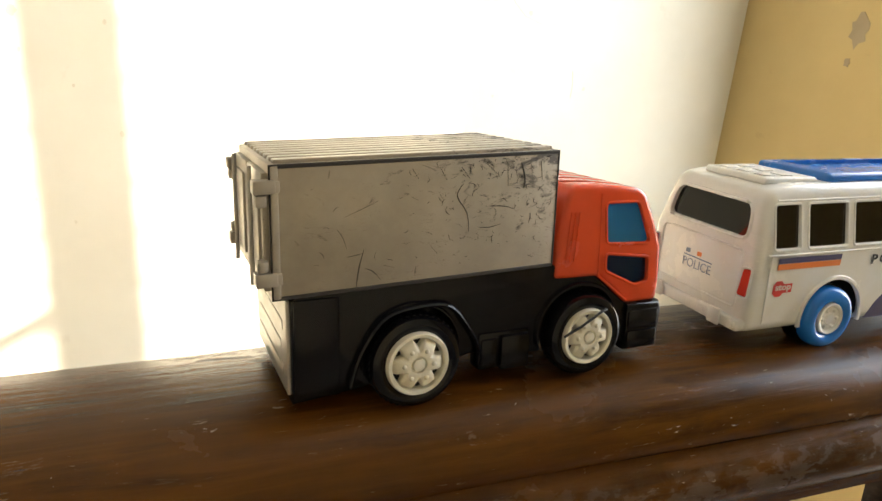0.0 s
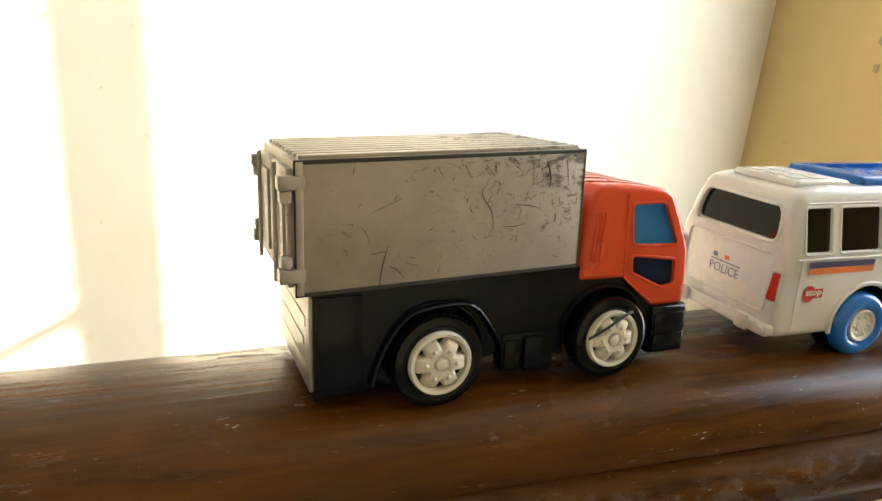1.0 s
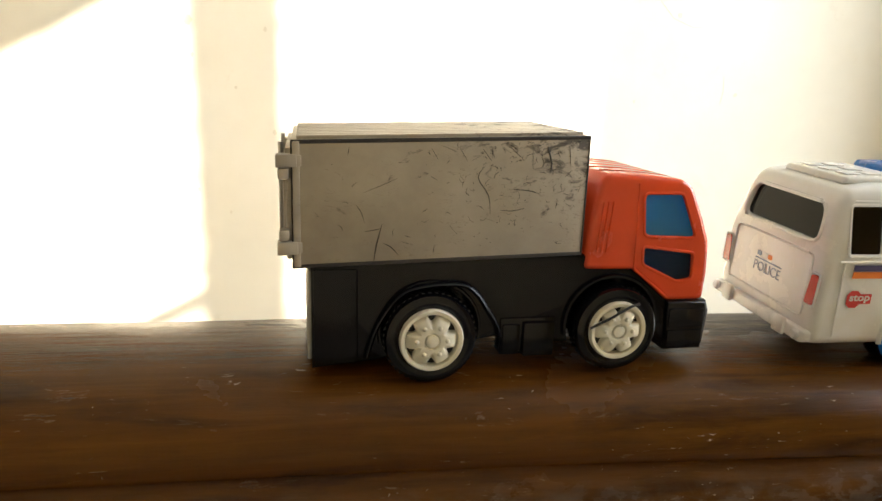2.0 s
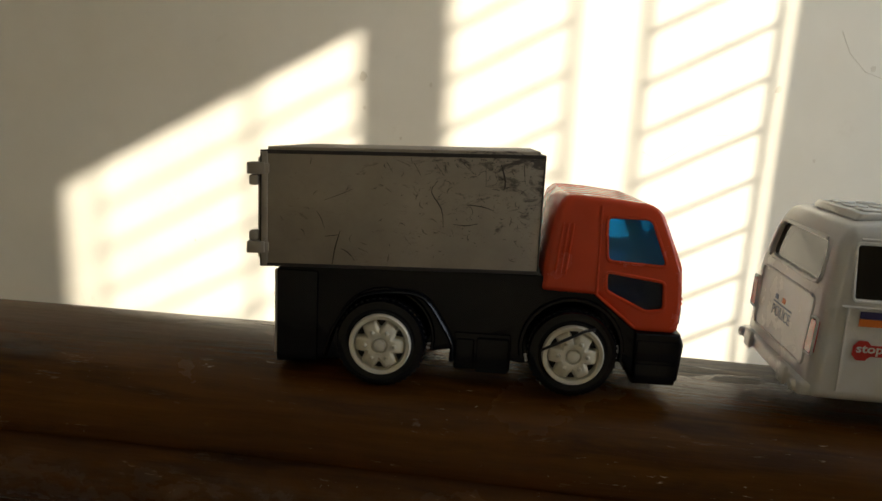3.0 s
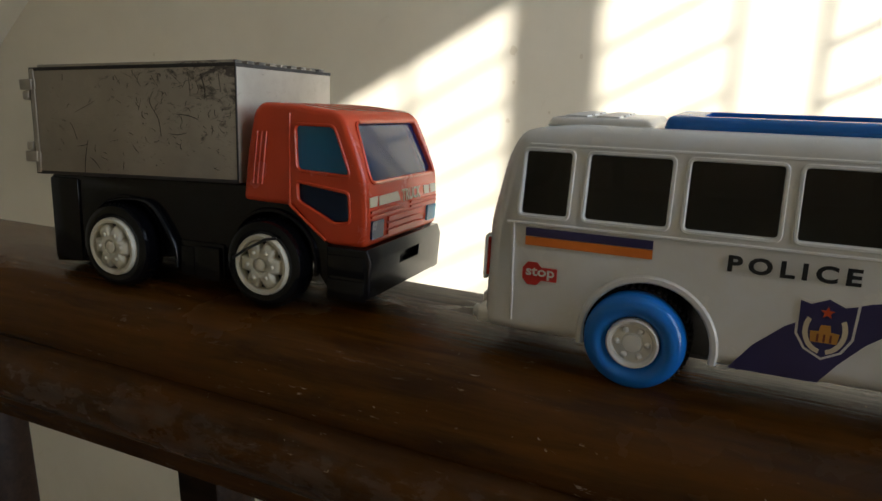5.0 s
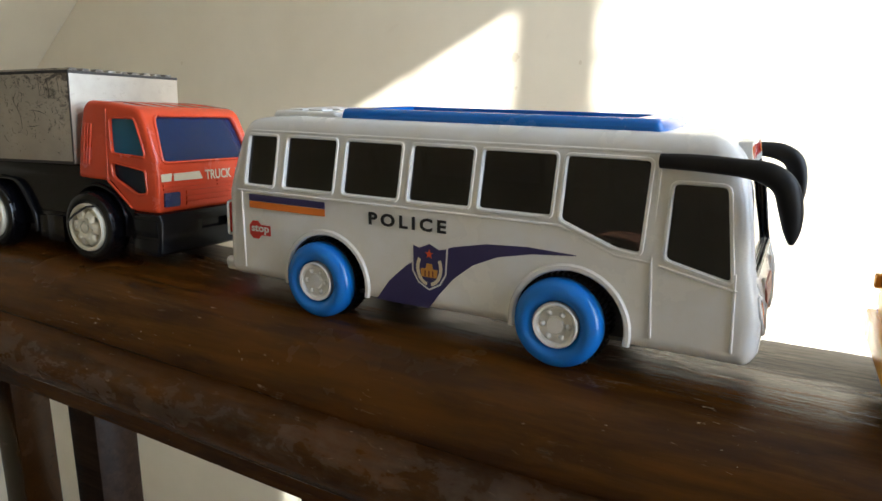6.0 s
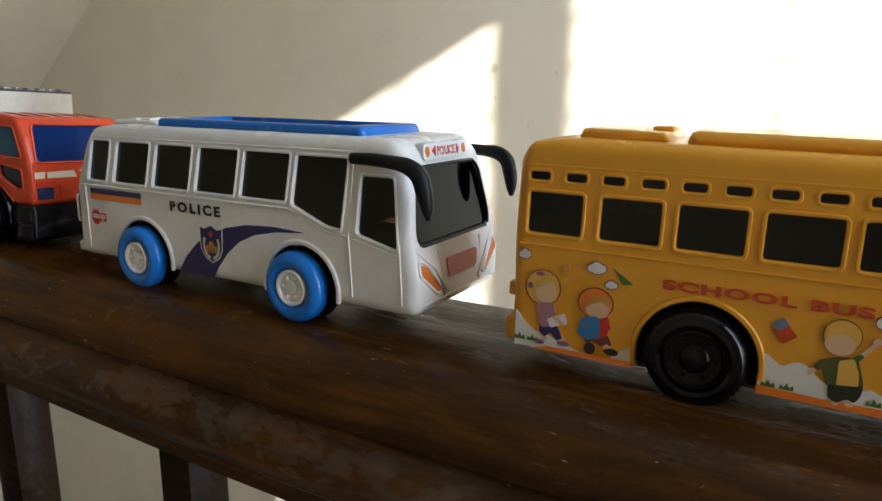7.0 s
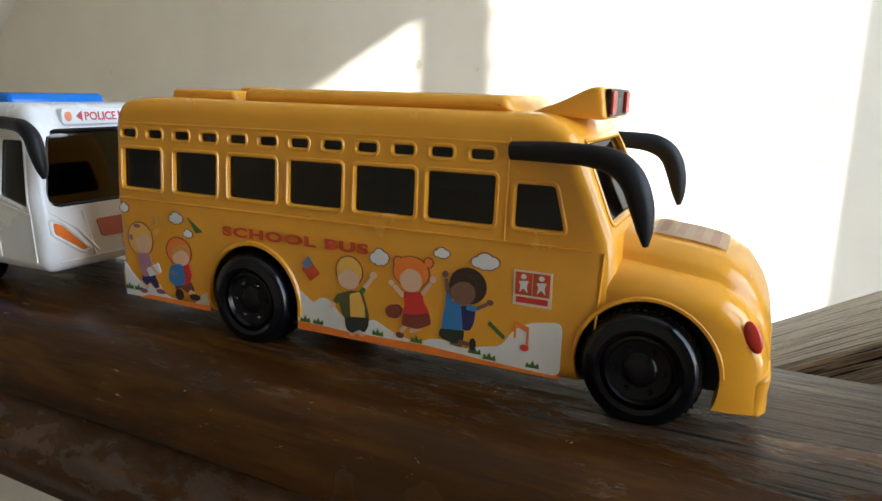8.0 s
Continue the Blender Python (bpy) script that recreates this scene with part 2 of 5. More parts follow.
def box(bm, x0, x1, y0, y1, z0, z1, bevel=0.0, seg=2):
    made = bmesh.ops.create_cube(bm, size=1)["verts"]
    for v in made:
        v.co = ((x0 + x1) / 2 + v.co.x * (x1 - x0), (y0 + y1) / 2 + v.co.y * (y1 - y0), (z0 + z1) / 2 + v.co.z * (z1 - z0))
    if bevel:
        edges = list({e for v in made for e in v.link_edges})
        bmesh.ops.bevel(bm, geom=edges, offset=bevel, segments=seg, profile=0.5, affect="EDGES")
    return bm


def block(*a, **k):
    return box(bmesh.new(), *a, **k)


def rounded(points, r, n=3):
    """A polygon with its corners rounded by r."""
    out, count = [], len(points)
    for i, p in enumerate(points):
        p, a, b = Vector(p), Vector(points[i - 1]), Vector(points[(i + 1) % count])
        da, db = (a - p), (b - p)
        d = min(r, da.length * 0.45, db.length * 0.45)
        s, e = p + da.normalized() * d, p + db.normalized() * d
        for k in range(n + 1):
            u = k / n
            out.append(tuple(s * (1 - u) ** 2 + p * 2 * u * (1 - u) + e * u ** 2))
    return out


def area(points):
    return sum(points[i - 1][0] * p[1] - p[0] * points[i - 1][1] for i, p in enumerate(points)) / 2


def inset(points, d):
    """A polygon drawn in by d."""
    pts = [Vector(p) for p in (points if area(points) > 0 else points[::-1])]
    out = []
    for i, p in enumerate(pts):
        a, b = (p - pts[i - 1]), (pts[(i + 1) % len(pts)] - p)
        a = a.normalized() if a.length > 1e-9 else b.normalized()
        b = b.normalized() if b.length > 1e-9 else a
        na, nb = Vector((-a.y, a.x)), Vector((-b.y, b.x))
        n = (na + nb)
        n = n / max(0.35, n.dot(na)) if n.length > 1e-6 else na
        out.append(tuple(p + n * d))
    return out


def skin(bm, rings, caps=True):
    rows = [[bm.verts.new(p) for p in ring] for ring in rings]
    for lo, hi in zip(rows, rows[1:]):
        for i in range(len(lo)):
            bm.faces.new((lo[i - 1], lo[i], hi[i], hi[i - 1]))
    if caps:
        bm.faces.new(rows[0])
        bm.faces.new(rows[-1])
    return bm


def hull_y(outline, half, r, seg=4, corner=0.0):
    """A side outline (x, z) carried across y from -half to half, its corners and its rim rounded."""
    rings = []
    for k in range(seg + 1):
        a = math.pi / 2 * k / seg
        d = r * (1 - math.sin(a))
        shape = inset(outline, d)
        if corner:
            shape = rounded(shape, max(corner - d, 0.0003), 3)
        rings.append([(x, -half + r * (1 - math.cos(a)), z) for x, z in shape])
    rings += [[(x, -y, z) for x, y, z in ring] for ring in rings[::-1]]
    return skin(bmesh.new(), rings)


def slab_y(outline, y0, y1):
    return skin(bmesh.new(), [[(x, y0, z) for x, z in outline], [(x, y1, z) for x, z in outline]])


def slab_x(outline, x0, x1):
    return skin(bmesh.new(), [[(x0, y, z) for y, z in outline], [(x1, y, z) for y, z in outline]])


def join(*bms):
    out = bmesh.new()
    for b in bms:
        me = bpy.data.meshes.new("part")
        b.to_mesh(me)
        b.free()
        out.from_mesh(me)
        bpy.data.meshes.remove(me)
    return out


def cut(bm, *cutters):
    """bm less the cutters."""
    def loose(b):
        bmesh.ops.recalc_face_normals(b, faces=b.faces[:])
        me = bpy.data.meshes.new("work")
        b.to_mesh(me)
        b.free()
        return new("work", me)
    base, tools = loose(bm), [loose(c) for c in cutters]
    for tool in tools:
        mod = base.modifiers.new("cut", "BOOLEAN")
        mod.operation, mod.object, mod.solver = "DIFFERENCE", tool, "EXACT"
    bpy.context.view_layer.update()
    done = bpy.data.meshes.new_from_object(base.evaluated_get(bpy.context.evaluated_depsgraph_get()))
    out = bmesh.new()
    out.from_mesh(done)
    for ob in [base, *tools]:
        me = ob.data
        bpy.data.objects.remove(ob)
        bpy.data.meshes.remove(me)
    bpy.data.meshes.remove(done)
    return out


def tube(points, radii, n=8, closed=False):
    """A round bar along points; radii: one, or one a point, or pairs (across, up)."""
    pts = [Vector(p) for p in points]
    if not isinstance(radii, (list, tuple)):
        radii = [radii] * len(pts)
    rings = []
    for i, p in enumerate(pts):
        a = pts[i - 1] if (i or closed) else p
        b = pts[(i + 1) % len(pts)] if (i + 1 < len(pts) or closed) else p
        d = (b - a).normalized()
        up = Vector((0, 1, 0)) if abs(d.y) < 0.9 else Vector((0, 0, 1))
        s = d.cross(up).normalized()
        t = s.cross(d).normalized()
        r = radii[i] if isinstance(radii[i], (list, tuple)) else (radii[i], radii[i])
        rings.append([p + s * math.cos(2 * math.pi * k / n) * r[0] + t * math.sin(2 * math.pi * k / n) * r[1] for k in range(n)])
    if closed:
        rings.append(rings[0])
        bm = skin(bmesh.new(), rings, caps=False)
        bmesh.ops.remove_doubles(bm, verts=bm.verts[:], dist=1e-7)
        return bm
    return skin(bmesh.new(), rings)


def smooth_path(values, n=4):
    """Catmull-Rom between rows of numbers."""
    rows = [np.array(np.concatenate([np.atleast_1d(c) for c in row]), float) for row in values]
    out = []
    for i in range(len(rows) - 1):
        a, b, c, d = rows[max(i - 1, 0)], rows[i], rows[i + 1], rows[min(i + 2, len(rows) - 1)]
        for k in range(n):
            u = k / n
            out.append(0.5 * (2 * b + (c - a) * u + (2 * a - 5 * b + 4 * c - d) * u * u + (3 * b - a - 3 * c + d) * u ** 3))
    return out + [rows[-1]]


def arm_bar(points, radii):
    rows = smooth_path([(p, r) for p, r in zip(points, radii)])
    return tube([tuple(q[:3]) for q in rows], [(q[3], q[4]) for q in rows], 14)


def lathe(profile, n=40):
    """A profile of (radius, y) turned about y; both ends close on the axis."""
    bm = bmesh.new()
    rows = []
    for r, y in profile:
        if r < 1e-6:
            rows.append([bm.verts.new((0, y, 0))])
        else:
            rows.append([bm.verts.new((r * math.cos(2 * math.pi * k / n), y, r * math.sin(2 * math.pi * k / n))) for k in range(n)])
    for lo, hi in zip(rows, rows[1:]):
        for i in range(n):
            if len(lo) == 1 and len(hi) == 1:
                continue
            if len(lo) == 1:
                bm.faces.new((lo[0], hi[i], hi[i - 1]))
            elif len(hi) == 1:
                bm.faces.new((lo[i - 1], lo[i], hi[0]))
            else:
                bm.faces.new((lo[i - 1], lo[i], hi[i], hi[i - 1]))
    return bm


def moved(bm, x=0, y=0, z=0):
    bmesh.ops.translate(bm, verts=bm.verts[:], vec=(x, y, z))
    return bm


def bent(bm, fn):
    for v in bm.verts:
        v.co = fn(v.co)
    return bm


def ellipse(cx, cz, rx, rz, n=20):
    return [(cx + rx * math.cos(2 * math.pi * k / n), cz + rz * math.sin(2 * math.pi * k / n)) for k in range(n)]


def rect(x0, x1, z0, z1, r=0.0):
    pts = [(x0, z0), (x1, z0), (x1, z1), (x0, z1)]
    return rounded(pts, r) if r else pts


def lettering(text, size, bold=0.0, wide=1.0, space=1.0):
    """Flat letters in the x-z plane, facing -y, their first foot at the origin."""
    cu = bpy.data.curves.new("letters", "FONT")
    cu.body, cu.size, cu.extrude, cu.offset, cu.resolution_u = text, size, 0.00008, bold, 3
    cu.space_character = space
    ob = new("work", cu)
    bpy.context.view_layer.update()
    me = bpy.data.meshes.new_from_object(ob.evaluated_get(bpy.context.evaluated_depsgraph_get()))
    bm = bmesh.new()
    bm.from_mesh(me)
    bpy.data.objects.remove(ob)
    bpy.data.curves.remove(cu)
    bpy.data.meshes.remove(me)
    xs = [v.co.x for v in bm.verts]
    low = min(xs)
    for v in bm.verts:
        v.co = ((v.co.x - low) * wide, -v.co.z, v.co.y)
    return bm


def fit_text(text, x0, x1, z0, z1, bold=0.0, space=1.0):
    bm = lettering(text, 0.01, bold, 1.0, space)
    xs, zs = [v.co.x for v in bm.verts], [v.co.z for v in bm.verts]
    sx, sz = (x1 - x0) / (max(xs) - min(xs)), (z1 - z0) / (max(zs) - min(zs))
    mx, mz = min(xs), min(zs)
    return bent(bm, lambda c: Vector((x0 + (c.x - mx) * sx, c.y, z0 + (c.z - mz) * sz)))


# ---------------------------------------------------------------- the stairwell
def wall(name, bm, mat, label):
    return tagged(part(name, bm, mat), label, "wall", kind="structure")


LEFT_X, BACK_Y, TOP_Z, LOW_Z = -3.6, -2.4, 2.95, -2.6
wall("wall_north", block(LEFT_X - 0.15, RIGHT_X + 0.45, WALL_Y, WALL_Y + 0.15, LOW_Z, TOP_Z), M_WALL, "sunlit cream plastered stairwell wall with small dents")
wall("wall_west", block(LEFT_X - 0.15, LEFT_X, BACK_Y - 0.15, WALL_Y, LOW_Z, TOP_Z), M_WALL, "plain cream plastered stairwell wall in shade")

def chip(name, x, y, z, axis, size, mat, label, seed):
    """A shallow ragged patch where the paint has come off."""
    rnd = random.Random(seed)
    pts = [(size * (0.6 + 0.6 * rnd.random()) * math.cos(2 * math.pi * k / 14), size * (0.6 + 0.6 * rnd.random()) * 1.3 * math.sin(2 * math.pi * k / 14)) for k in range(14)]
    bm = slab_y(pts, -0.0015, 0.004) if axis == "y" else slab_x(pts, -0.0015, 0.004)
    ob = part(name, bm, mat)
    ob.location = (x, y, z)
    return tagged(ob, label, "wall damage", "chips in the plaster", kind="structure")


M_CHIP = plaster("bare_plaster", (0.70, 0.64, 0.51), (0.60, 0.54, 0.42), (0.50, 0.44, 0.34))
M_DIRT = plaster("grey_plaster", (0.40, 0.32, 0.20), (0.26, 0.20, 0.12), (0.16, 0.12, 0.08))
for k, (x, z, r) in enumerate(((-0.375, 1.118, 0.016), (-0.370, 1.02, 0.008), (-0.385, 0.90, 0.009), (-0.372, 0.62, 0.007), (-0.16, 1.10, 0.008), (-0.25, 0.93, 0.006), (-0.14, 0.80, 0.009), (0.87, 1.13, 0.014),
                                (-1.75, 0.42, 0.006), (-0.95, 0.55, 0.005), (1.12, 1.20, 0.009), (1.35, 0.96, 0.008), (-0.28, 0.55, 0.006), (1.0, 0.93, 0.006), (-1.9, 1.1, 0.008), (-2.3, 0.9, 0.007))):
    chip("plaster_chip", x, WALL_Y, z, "y", r * 0.75, M_CHIP, "small chip in the cream plaster", k)
chip("plaster_chip", RIGHT_X + 0.006, 1.60, 1.19, "x", 0.040, M_DIRT, "grey patch of broken plaster on the ochre wall", 31)
chip("plaster_chip", RIGHT_X + 0.003, 1.62, 1.09, "x", 0.012, M_DIRT, "grey patch of broken plaster on the ochre wall", 32)
for pts in ([(1.02, 1.30), (1.05, 1.24), (1.10, 1.19), (1.17, 1.165), (1.22, 1.17)], [(0.50, 0.93), (0.56, 0.90), (0.68, 0.99), (0.76, 0.99), (0.80, 1.02)], [(1.36, 1.32), (1.362, 1.28)], [(1.30, 1.02), (1.305, 0.97), (1.30, 0.93)]):
    tagged(part("wall_crack", tube([(x, WALL_Y - 0.0003, z) for x, z in pts], [(0.0011, 0.0011)] * len(pts), 5), M_CHIP), "hairline crack in the cream plaster", "crack", kind="structure")

# the window wall, with two lights between a pier
def window_y(x):
    return WALL_Y - (RIGHT_X - x) * 0.70


SILL, LINTEL = 0.30, 1.276 + 0.53 * (RIGHT_X + 0.38)
LIGHTS = [(window_y(-1.45), window_y(-0.393)), (window_y(-0.143), window_y(0.885))]
CORNER_Y, LEAN = 1.34, 0.06
east = block(RIGHT_X, RIGHT_X + 0.04, BACK_Y - 0.15, CORNER_Y, LOW_Z, TOP_Z)
wall("wall_east", cut(east, *[block(RIGHT_X - 0.2, RIGHT_X + 0.3, a, b, SILL, LINTEL) for a, b in LIGHTS]), M_SIDE,
     "ochre plastered wall with a barred stair window")


def out_of_plumb(c):
    """The wall runs out of plumb towards its corner with the cream wall."""
    return Vector((c.x + LEAN * (c.z - 0.9) * (c.y - CORNER_Y) / (WALL_Y - CORNER_Y), c.y, c.z))


corner = block(RIGHT_X, RIGHT_X + 0.04, CORNER_Y, WALL_Y, LOW_Z, TOP_Z)
bmesh.ops.subdivide_edges(corner, edges=corner.edges[:], cuts=15, use_grid_fill=True)
wall("wall_east_corner", bent(corner, out_of_plumb), M_SIDE, "ochre plastered wall leaning out at the corner")


def bar_window(name, a, b, uprights, flats):
    win = empty(name, RIGHT_X + 0.02, (a + b) / 2, SILL)
    tagged(win, "barred stair window without glass in the ochre wall", "window", kind="structure")
    cy = (a + b) / 2
    for y in uprights:
        part("upright_bar", block(-0.007, 0.007, y - cy - 0.006, y - cy + 0.006, 0.0, LINTEL - SILL, bevel=0.002), M_IRON, win)
    for y0, y1 in flats:
        z = first
        while z < LINTEL - 0.02:
            if z > SILL:
                part("cross_bar", block(-0.005, 0.005, y0 - cy, y1 - cy, z - SILL - 0.0065, z - SILL + 0.0065, bevel=0.002), M_IRON, win)
            z += 0.15
    return win


first = 1.26 + 0.53 * (RIGHT_X + 0.13) - 0.15 * 16
bar_window("window_1", *LIGHTS[0], [window_y(-1.335), window_y(-0.766)], [(window_y(-1.335), window_y(-0.393))])
bar_window("window_2", *LIGHTS[1], [window_y(0.245), window_y(0.457), window_y(0.83)], [(window_y(-0.143), window_y(0.245)), (window_y(0.457), window_y(0.83))])

for k, (a, b) in enumerate(LIGHTS):
    lamp = bpy.data.lights.new("window_sky", "AREA")
    lamp.shape, lamp.size, lamp.size_y, lamp.energy, lamp.color = "RECTANGLE", b - a, LINTEL - SILL, (5.0, 7.5)[k], (0.86, 0.94, 1.0)
    new("window_sky", lamp).matrix_world = look((RIGHT_X - 0.005, (a + b) / 2, (SILL + LINTEL) / 2), (0, (a + b) / 2, (SILL + LINTEL) / 2))

# unseen wall added to close the room and set the fill light
south = block(LEFT_X - 0.15, RIGHT_X + 0.15, BACK_Y - 0.15, BACK_Y, LOW_Z, TOP_Z)
wall("unseen_wall_south", south, M_BOUNCE_WALL, "unseen wall behind the landing, pale ochre set for its bounce")
ceiling = tagged(part("ceiling", block(LEFT_X - 0.15, RIGHT_X + 0.15, BACK_Y - 0.15, WALL_Y + 0.15, TOP_Z, TOP_Z + 0.12), M_CEIL), "plain whitewashed ceiling", "ceiling", kind="structure")
tagged(part("floor", block(LEFT_X, RIGHT_X, BACK_Y, 0.30, -0.15, 0.0), M_FLOOR), "grey terrazzo landing floor", "floor", kind="structure")
tagged(part("lower_floor", block(LEFT_X, RIGHT_X, 0.30, WALL_Y, LOW_Z - 0.12, LOW_Z), M_FLOOR), "terrazzo floor at the foot of the stairwell", "floor", kind="structure")
tagged(part("lower_wall", block(LEFT_X, RIGHT_X, 0.15, 0.30, LOW_Z, -0.15), M_WALL), "plastered wall below the landing edge", "wall", kind="structure")

# the underside of the flight that climbs along the far wall
def soffit_z(x):
    return 1.375 + 0.8 * (x + 2.55)


soffit = slab_y([(LEFT_X, soffit_z(LEFT_X)), (-0.75, soffit_z(-0.75)), (-0.75, soffit_z(-0.75) + 0.09), (LEFT_X, soffit_z(LEFT_X) + 0.2)], 0.95, WALL_Y - 0.002)
tagged(part("stair_soffit", soffit, M_WALL), "cream plastered underside of the upper stair flight", "stair", kind="structure")

# the balustrade
RAIL_Y, RAIL_Z = 0.236, 0.9392
CAP = [(0.0, 0.0), (-0.018, -0.0004), (-0.032, -0.0022), (-0.042, -0.0065), (-0.049, -0.0135), (-0.0528, -0.021), (-0.0535, -0.0262), (-0.0520, -0.0288)]
BEAD = [(-0.0500, -0.0290), (-0.0518, -0.0315), (-0.056, -0.035), (-0.0605, -0.041), (-0.0622, -0.048), (-0.060, -0.055), (-0.054, -0.0605), (-0.044, -0.063)]
BASE = [(-0.0385, -0.0632), (-0.038, -0.083), (-0.034, -0.085)]


def rail_drop(x):
    u = min(1.0, max(0.0, (x - 0.10) / 0.32))
    w = min(1.0, max(0.0, (x - 0.52) / 0.24))
    return -0.0058 * u * u * (3 - 2 * u) - 0.0022 * w


def widen(x):
    """How far the top reaches out behind, more and more towards the turn of the stair."""
    return float(np.interp(x, [-0.3, 0.0, 0.24, 0.49, 0.72], [0.006, 0.007, 0.0135, 0.021, 0.028]))


def moulding(name, half_profile, x0, x1, steps, parent, label, wide=False):
    """One run of the rail's moulding, its front mirrored to the back."""
    ring_pts = half_profile + [(-y, z - (0.001 if z > -0.02 else 0)) for y, z in half_profile[::-1] if y]
    rings = []
    for i in range(steps + 1):
        x = x0 + (x1 - x0) * i / steps
        reach = widen(x) if wide else 0.0
        rings.append([(x, y + reach * min(1.0, max(0.0, y / 0.03)), z + rail_drop(x) + 0.0006 * noise.noise((x * 9, y * 30, z * 30))) for y, z in ring_pts])
    return part(name, skin(bmesh.new(), rings), M_WOOD, parent, label)


rail = empty("handrail", 0, RAIL_Y, RAIL_Z)
tagged(rail, "dark varnished wooden handrail with moulded edge and worn top", "handrail")
moulding("top_rail", CAP, -2.2, RIGHT_X, 160, rail, "rounded varnished top, worn grey along the far edge", True)
moulding("bead_moulding", BEAD, -2.2, RIGHT_X, 160, rail, "scuffed rounded bead below the top")
moulding("base_rail", BASE, -2.2, RIGHT_X, 80, rail, "")

# the rail widens towards the turn of the stair
turn = [(0.70, 0.030), (0.735, 0.038), (0.765, 0.047), (0.80, 0.062), (0.85, 0.083), (0.92, 0.102), (1.02, 0.112), (1.25, 0.112), (1.25, 0.0), (0.70, 0.0)]
turn_piece = bent(slab_y(rounded(turn, 0.004), -0.030, -0.0032), lambda c: Vector((c.x, c.z, c.y + rail_drop(c.x))))
bmesh.ops.recalc_face_normals(turn_piece, faces=turn_piece.faces[:])
part("turn_piece", turn_piece, M_WOOD, rail, "greyed flat wood where the rail turns to the stair")


def baluster(x):
    post = empty("baluster", x, 0.2580, 0.0)
    tagged(post, "dark stained square wooden baluster under the handrail", "baluster", "balusters under the handrail")
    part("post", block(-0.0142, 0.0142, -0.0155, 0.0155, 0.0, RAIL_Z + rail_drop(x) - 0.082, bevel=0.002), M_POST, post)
    return post


for x in [0.290 + 0.2 * k for k in range(-12, 9)]:
    baluster(x)

# a newel post of the lower flight, seen between the balusters
newel = empty("newel_post", -1.322, 0.955, LOW_Z)
tagged(newel, "reddish brown wooden newel post of the lower flight", "newel post")
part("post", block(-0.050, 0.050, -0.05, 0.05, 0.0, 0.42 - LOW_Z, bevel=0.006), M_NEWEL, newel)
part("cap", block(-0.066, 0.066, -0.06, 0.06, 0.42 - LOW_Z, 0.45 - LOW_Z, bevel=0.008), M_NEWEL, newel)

# the handrail of the flight beyond the landing
flight = empty("stair_handrail", 0, 0, 0)
tagged(flight, "weathered bleached wooden handrail of the rising stair flight", "handrail")
part("top_board", hull_y([(-0.02, -0.024), (1.40, -0.024), (1.40, 0.0), (-0.02, 0.0)], 0.044, 0.008, 5), M_BLEACHED, flight, "bleached cracked top board")
# the darker wood paints in the shade on the rail's side face
part("under_board", hull_y([(-0.012, -0.056), (1.40, -0.056), (1.40, -0.0245), (-0.012, -0.0245)], 0.037, 0.006, 4), M_POST, flight, "lower part of the rail, side shade put into its dark colour")
flight.matrix_world = pose(0.772, 0.402, 0.9055, 0, -28.0, 0)


# ---------------------------------------------------------------- the toys
def shift(points, x0, z0):
    return [(x - x0, z - z0) for x, z in points]


def wheel(toy, x, y, z, side, tyre_profile, rim_parts, tread=0, tread_r=0.0, tread_y=(0, 0), tyre_mat=None, n=40, turn=0.0):
    """side -1: the hub looks to -y. tyre_profile and the rim parts are (radius, depth) with depth counted inward from the outer face."""
    w = new("wheel")
    w.empty_display_size = 0.01
    w.parent = toy
    w.location = (x, y, z)
    def turned(profile):
        return lathe([(r, -side * d) for r, d in profile], n)
    bm = turned(tyre_profile)
    if tread:
        lugs = bmesh.new()
        for k in range(tread):
            a = 2 * math.pi * k / tread
            for row in (0, 1):
                d0 = tread_y[0] + (tread_y[1] - tread_y[0]) * row * 0.5
                d1 = d0 + (tread_y[1] - tread_y[0]) * 0.44
                b = a + row * math.pi / tread
                lug = block(-0.00055, 0.00055, min(-side * d0, -side * d1), max(-side * d0, -side * d1), tread_r - 0.0006, tread_r + 0.00045)
                bmesh.ops.rotate(lug, verts=lug.verts[:], matrix=Matrix.Rotation(b, 3, "Y"))
                me = bpy.data.meshes.new("lug")
                lug.to_mesh(me)
                lug.free()
                lugs.from_mesh(me)
                bpy.data.meshes.remove(me)
        tagged(part("tread", lugs, M_TYRE, w), kind="stuff")
    part("tyre", bm, tyre_mat or M_TYRE, w)
    for name, make, mat, label in rim_parts:
        part(name, make(side), mat, w, label)
    w.rotation_euler = (0, turn, 0)
    return w


# ---- truck
TX, TY, TZ = 0.039, 0.2545, 0.9387
truck = empty("toy_truck", 0.0374, 0.2442, 0.9375)
truck.matrix_world = pose(0.0374, 0.2442, 0.9375, -2.5, 0, 3)
tagged(truck, "orange-red toy truck with scratched silver box, on the handrail", "toy truck", "toys on the handrail")


def T(points):
    return shift(points, TX, TZ)


def truck_rim(side):
    """Cream wheel: a raised outer ring round a flower of six broad lobes with a boss and bolts."""
    s = -side
    ring = lathe([(0.0098, s * 0.009), (0.0122, s * 0.009), (0.0122, s * -0.0004), (0.0117, s * -0.0014), (0.0104, s * -0.0012), (0.0098, s * 0.0010), (0.0098, s * 0.009)], 48)

    def edge(a):
        return 0.0101 - 0.0031 * max(0.0, math.cos(6 * a)) ** 1.5

    rows = []
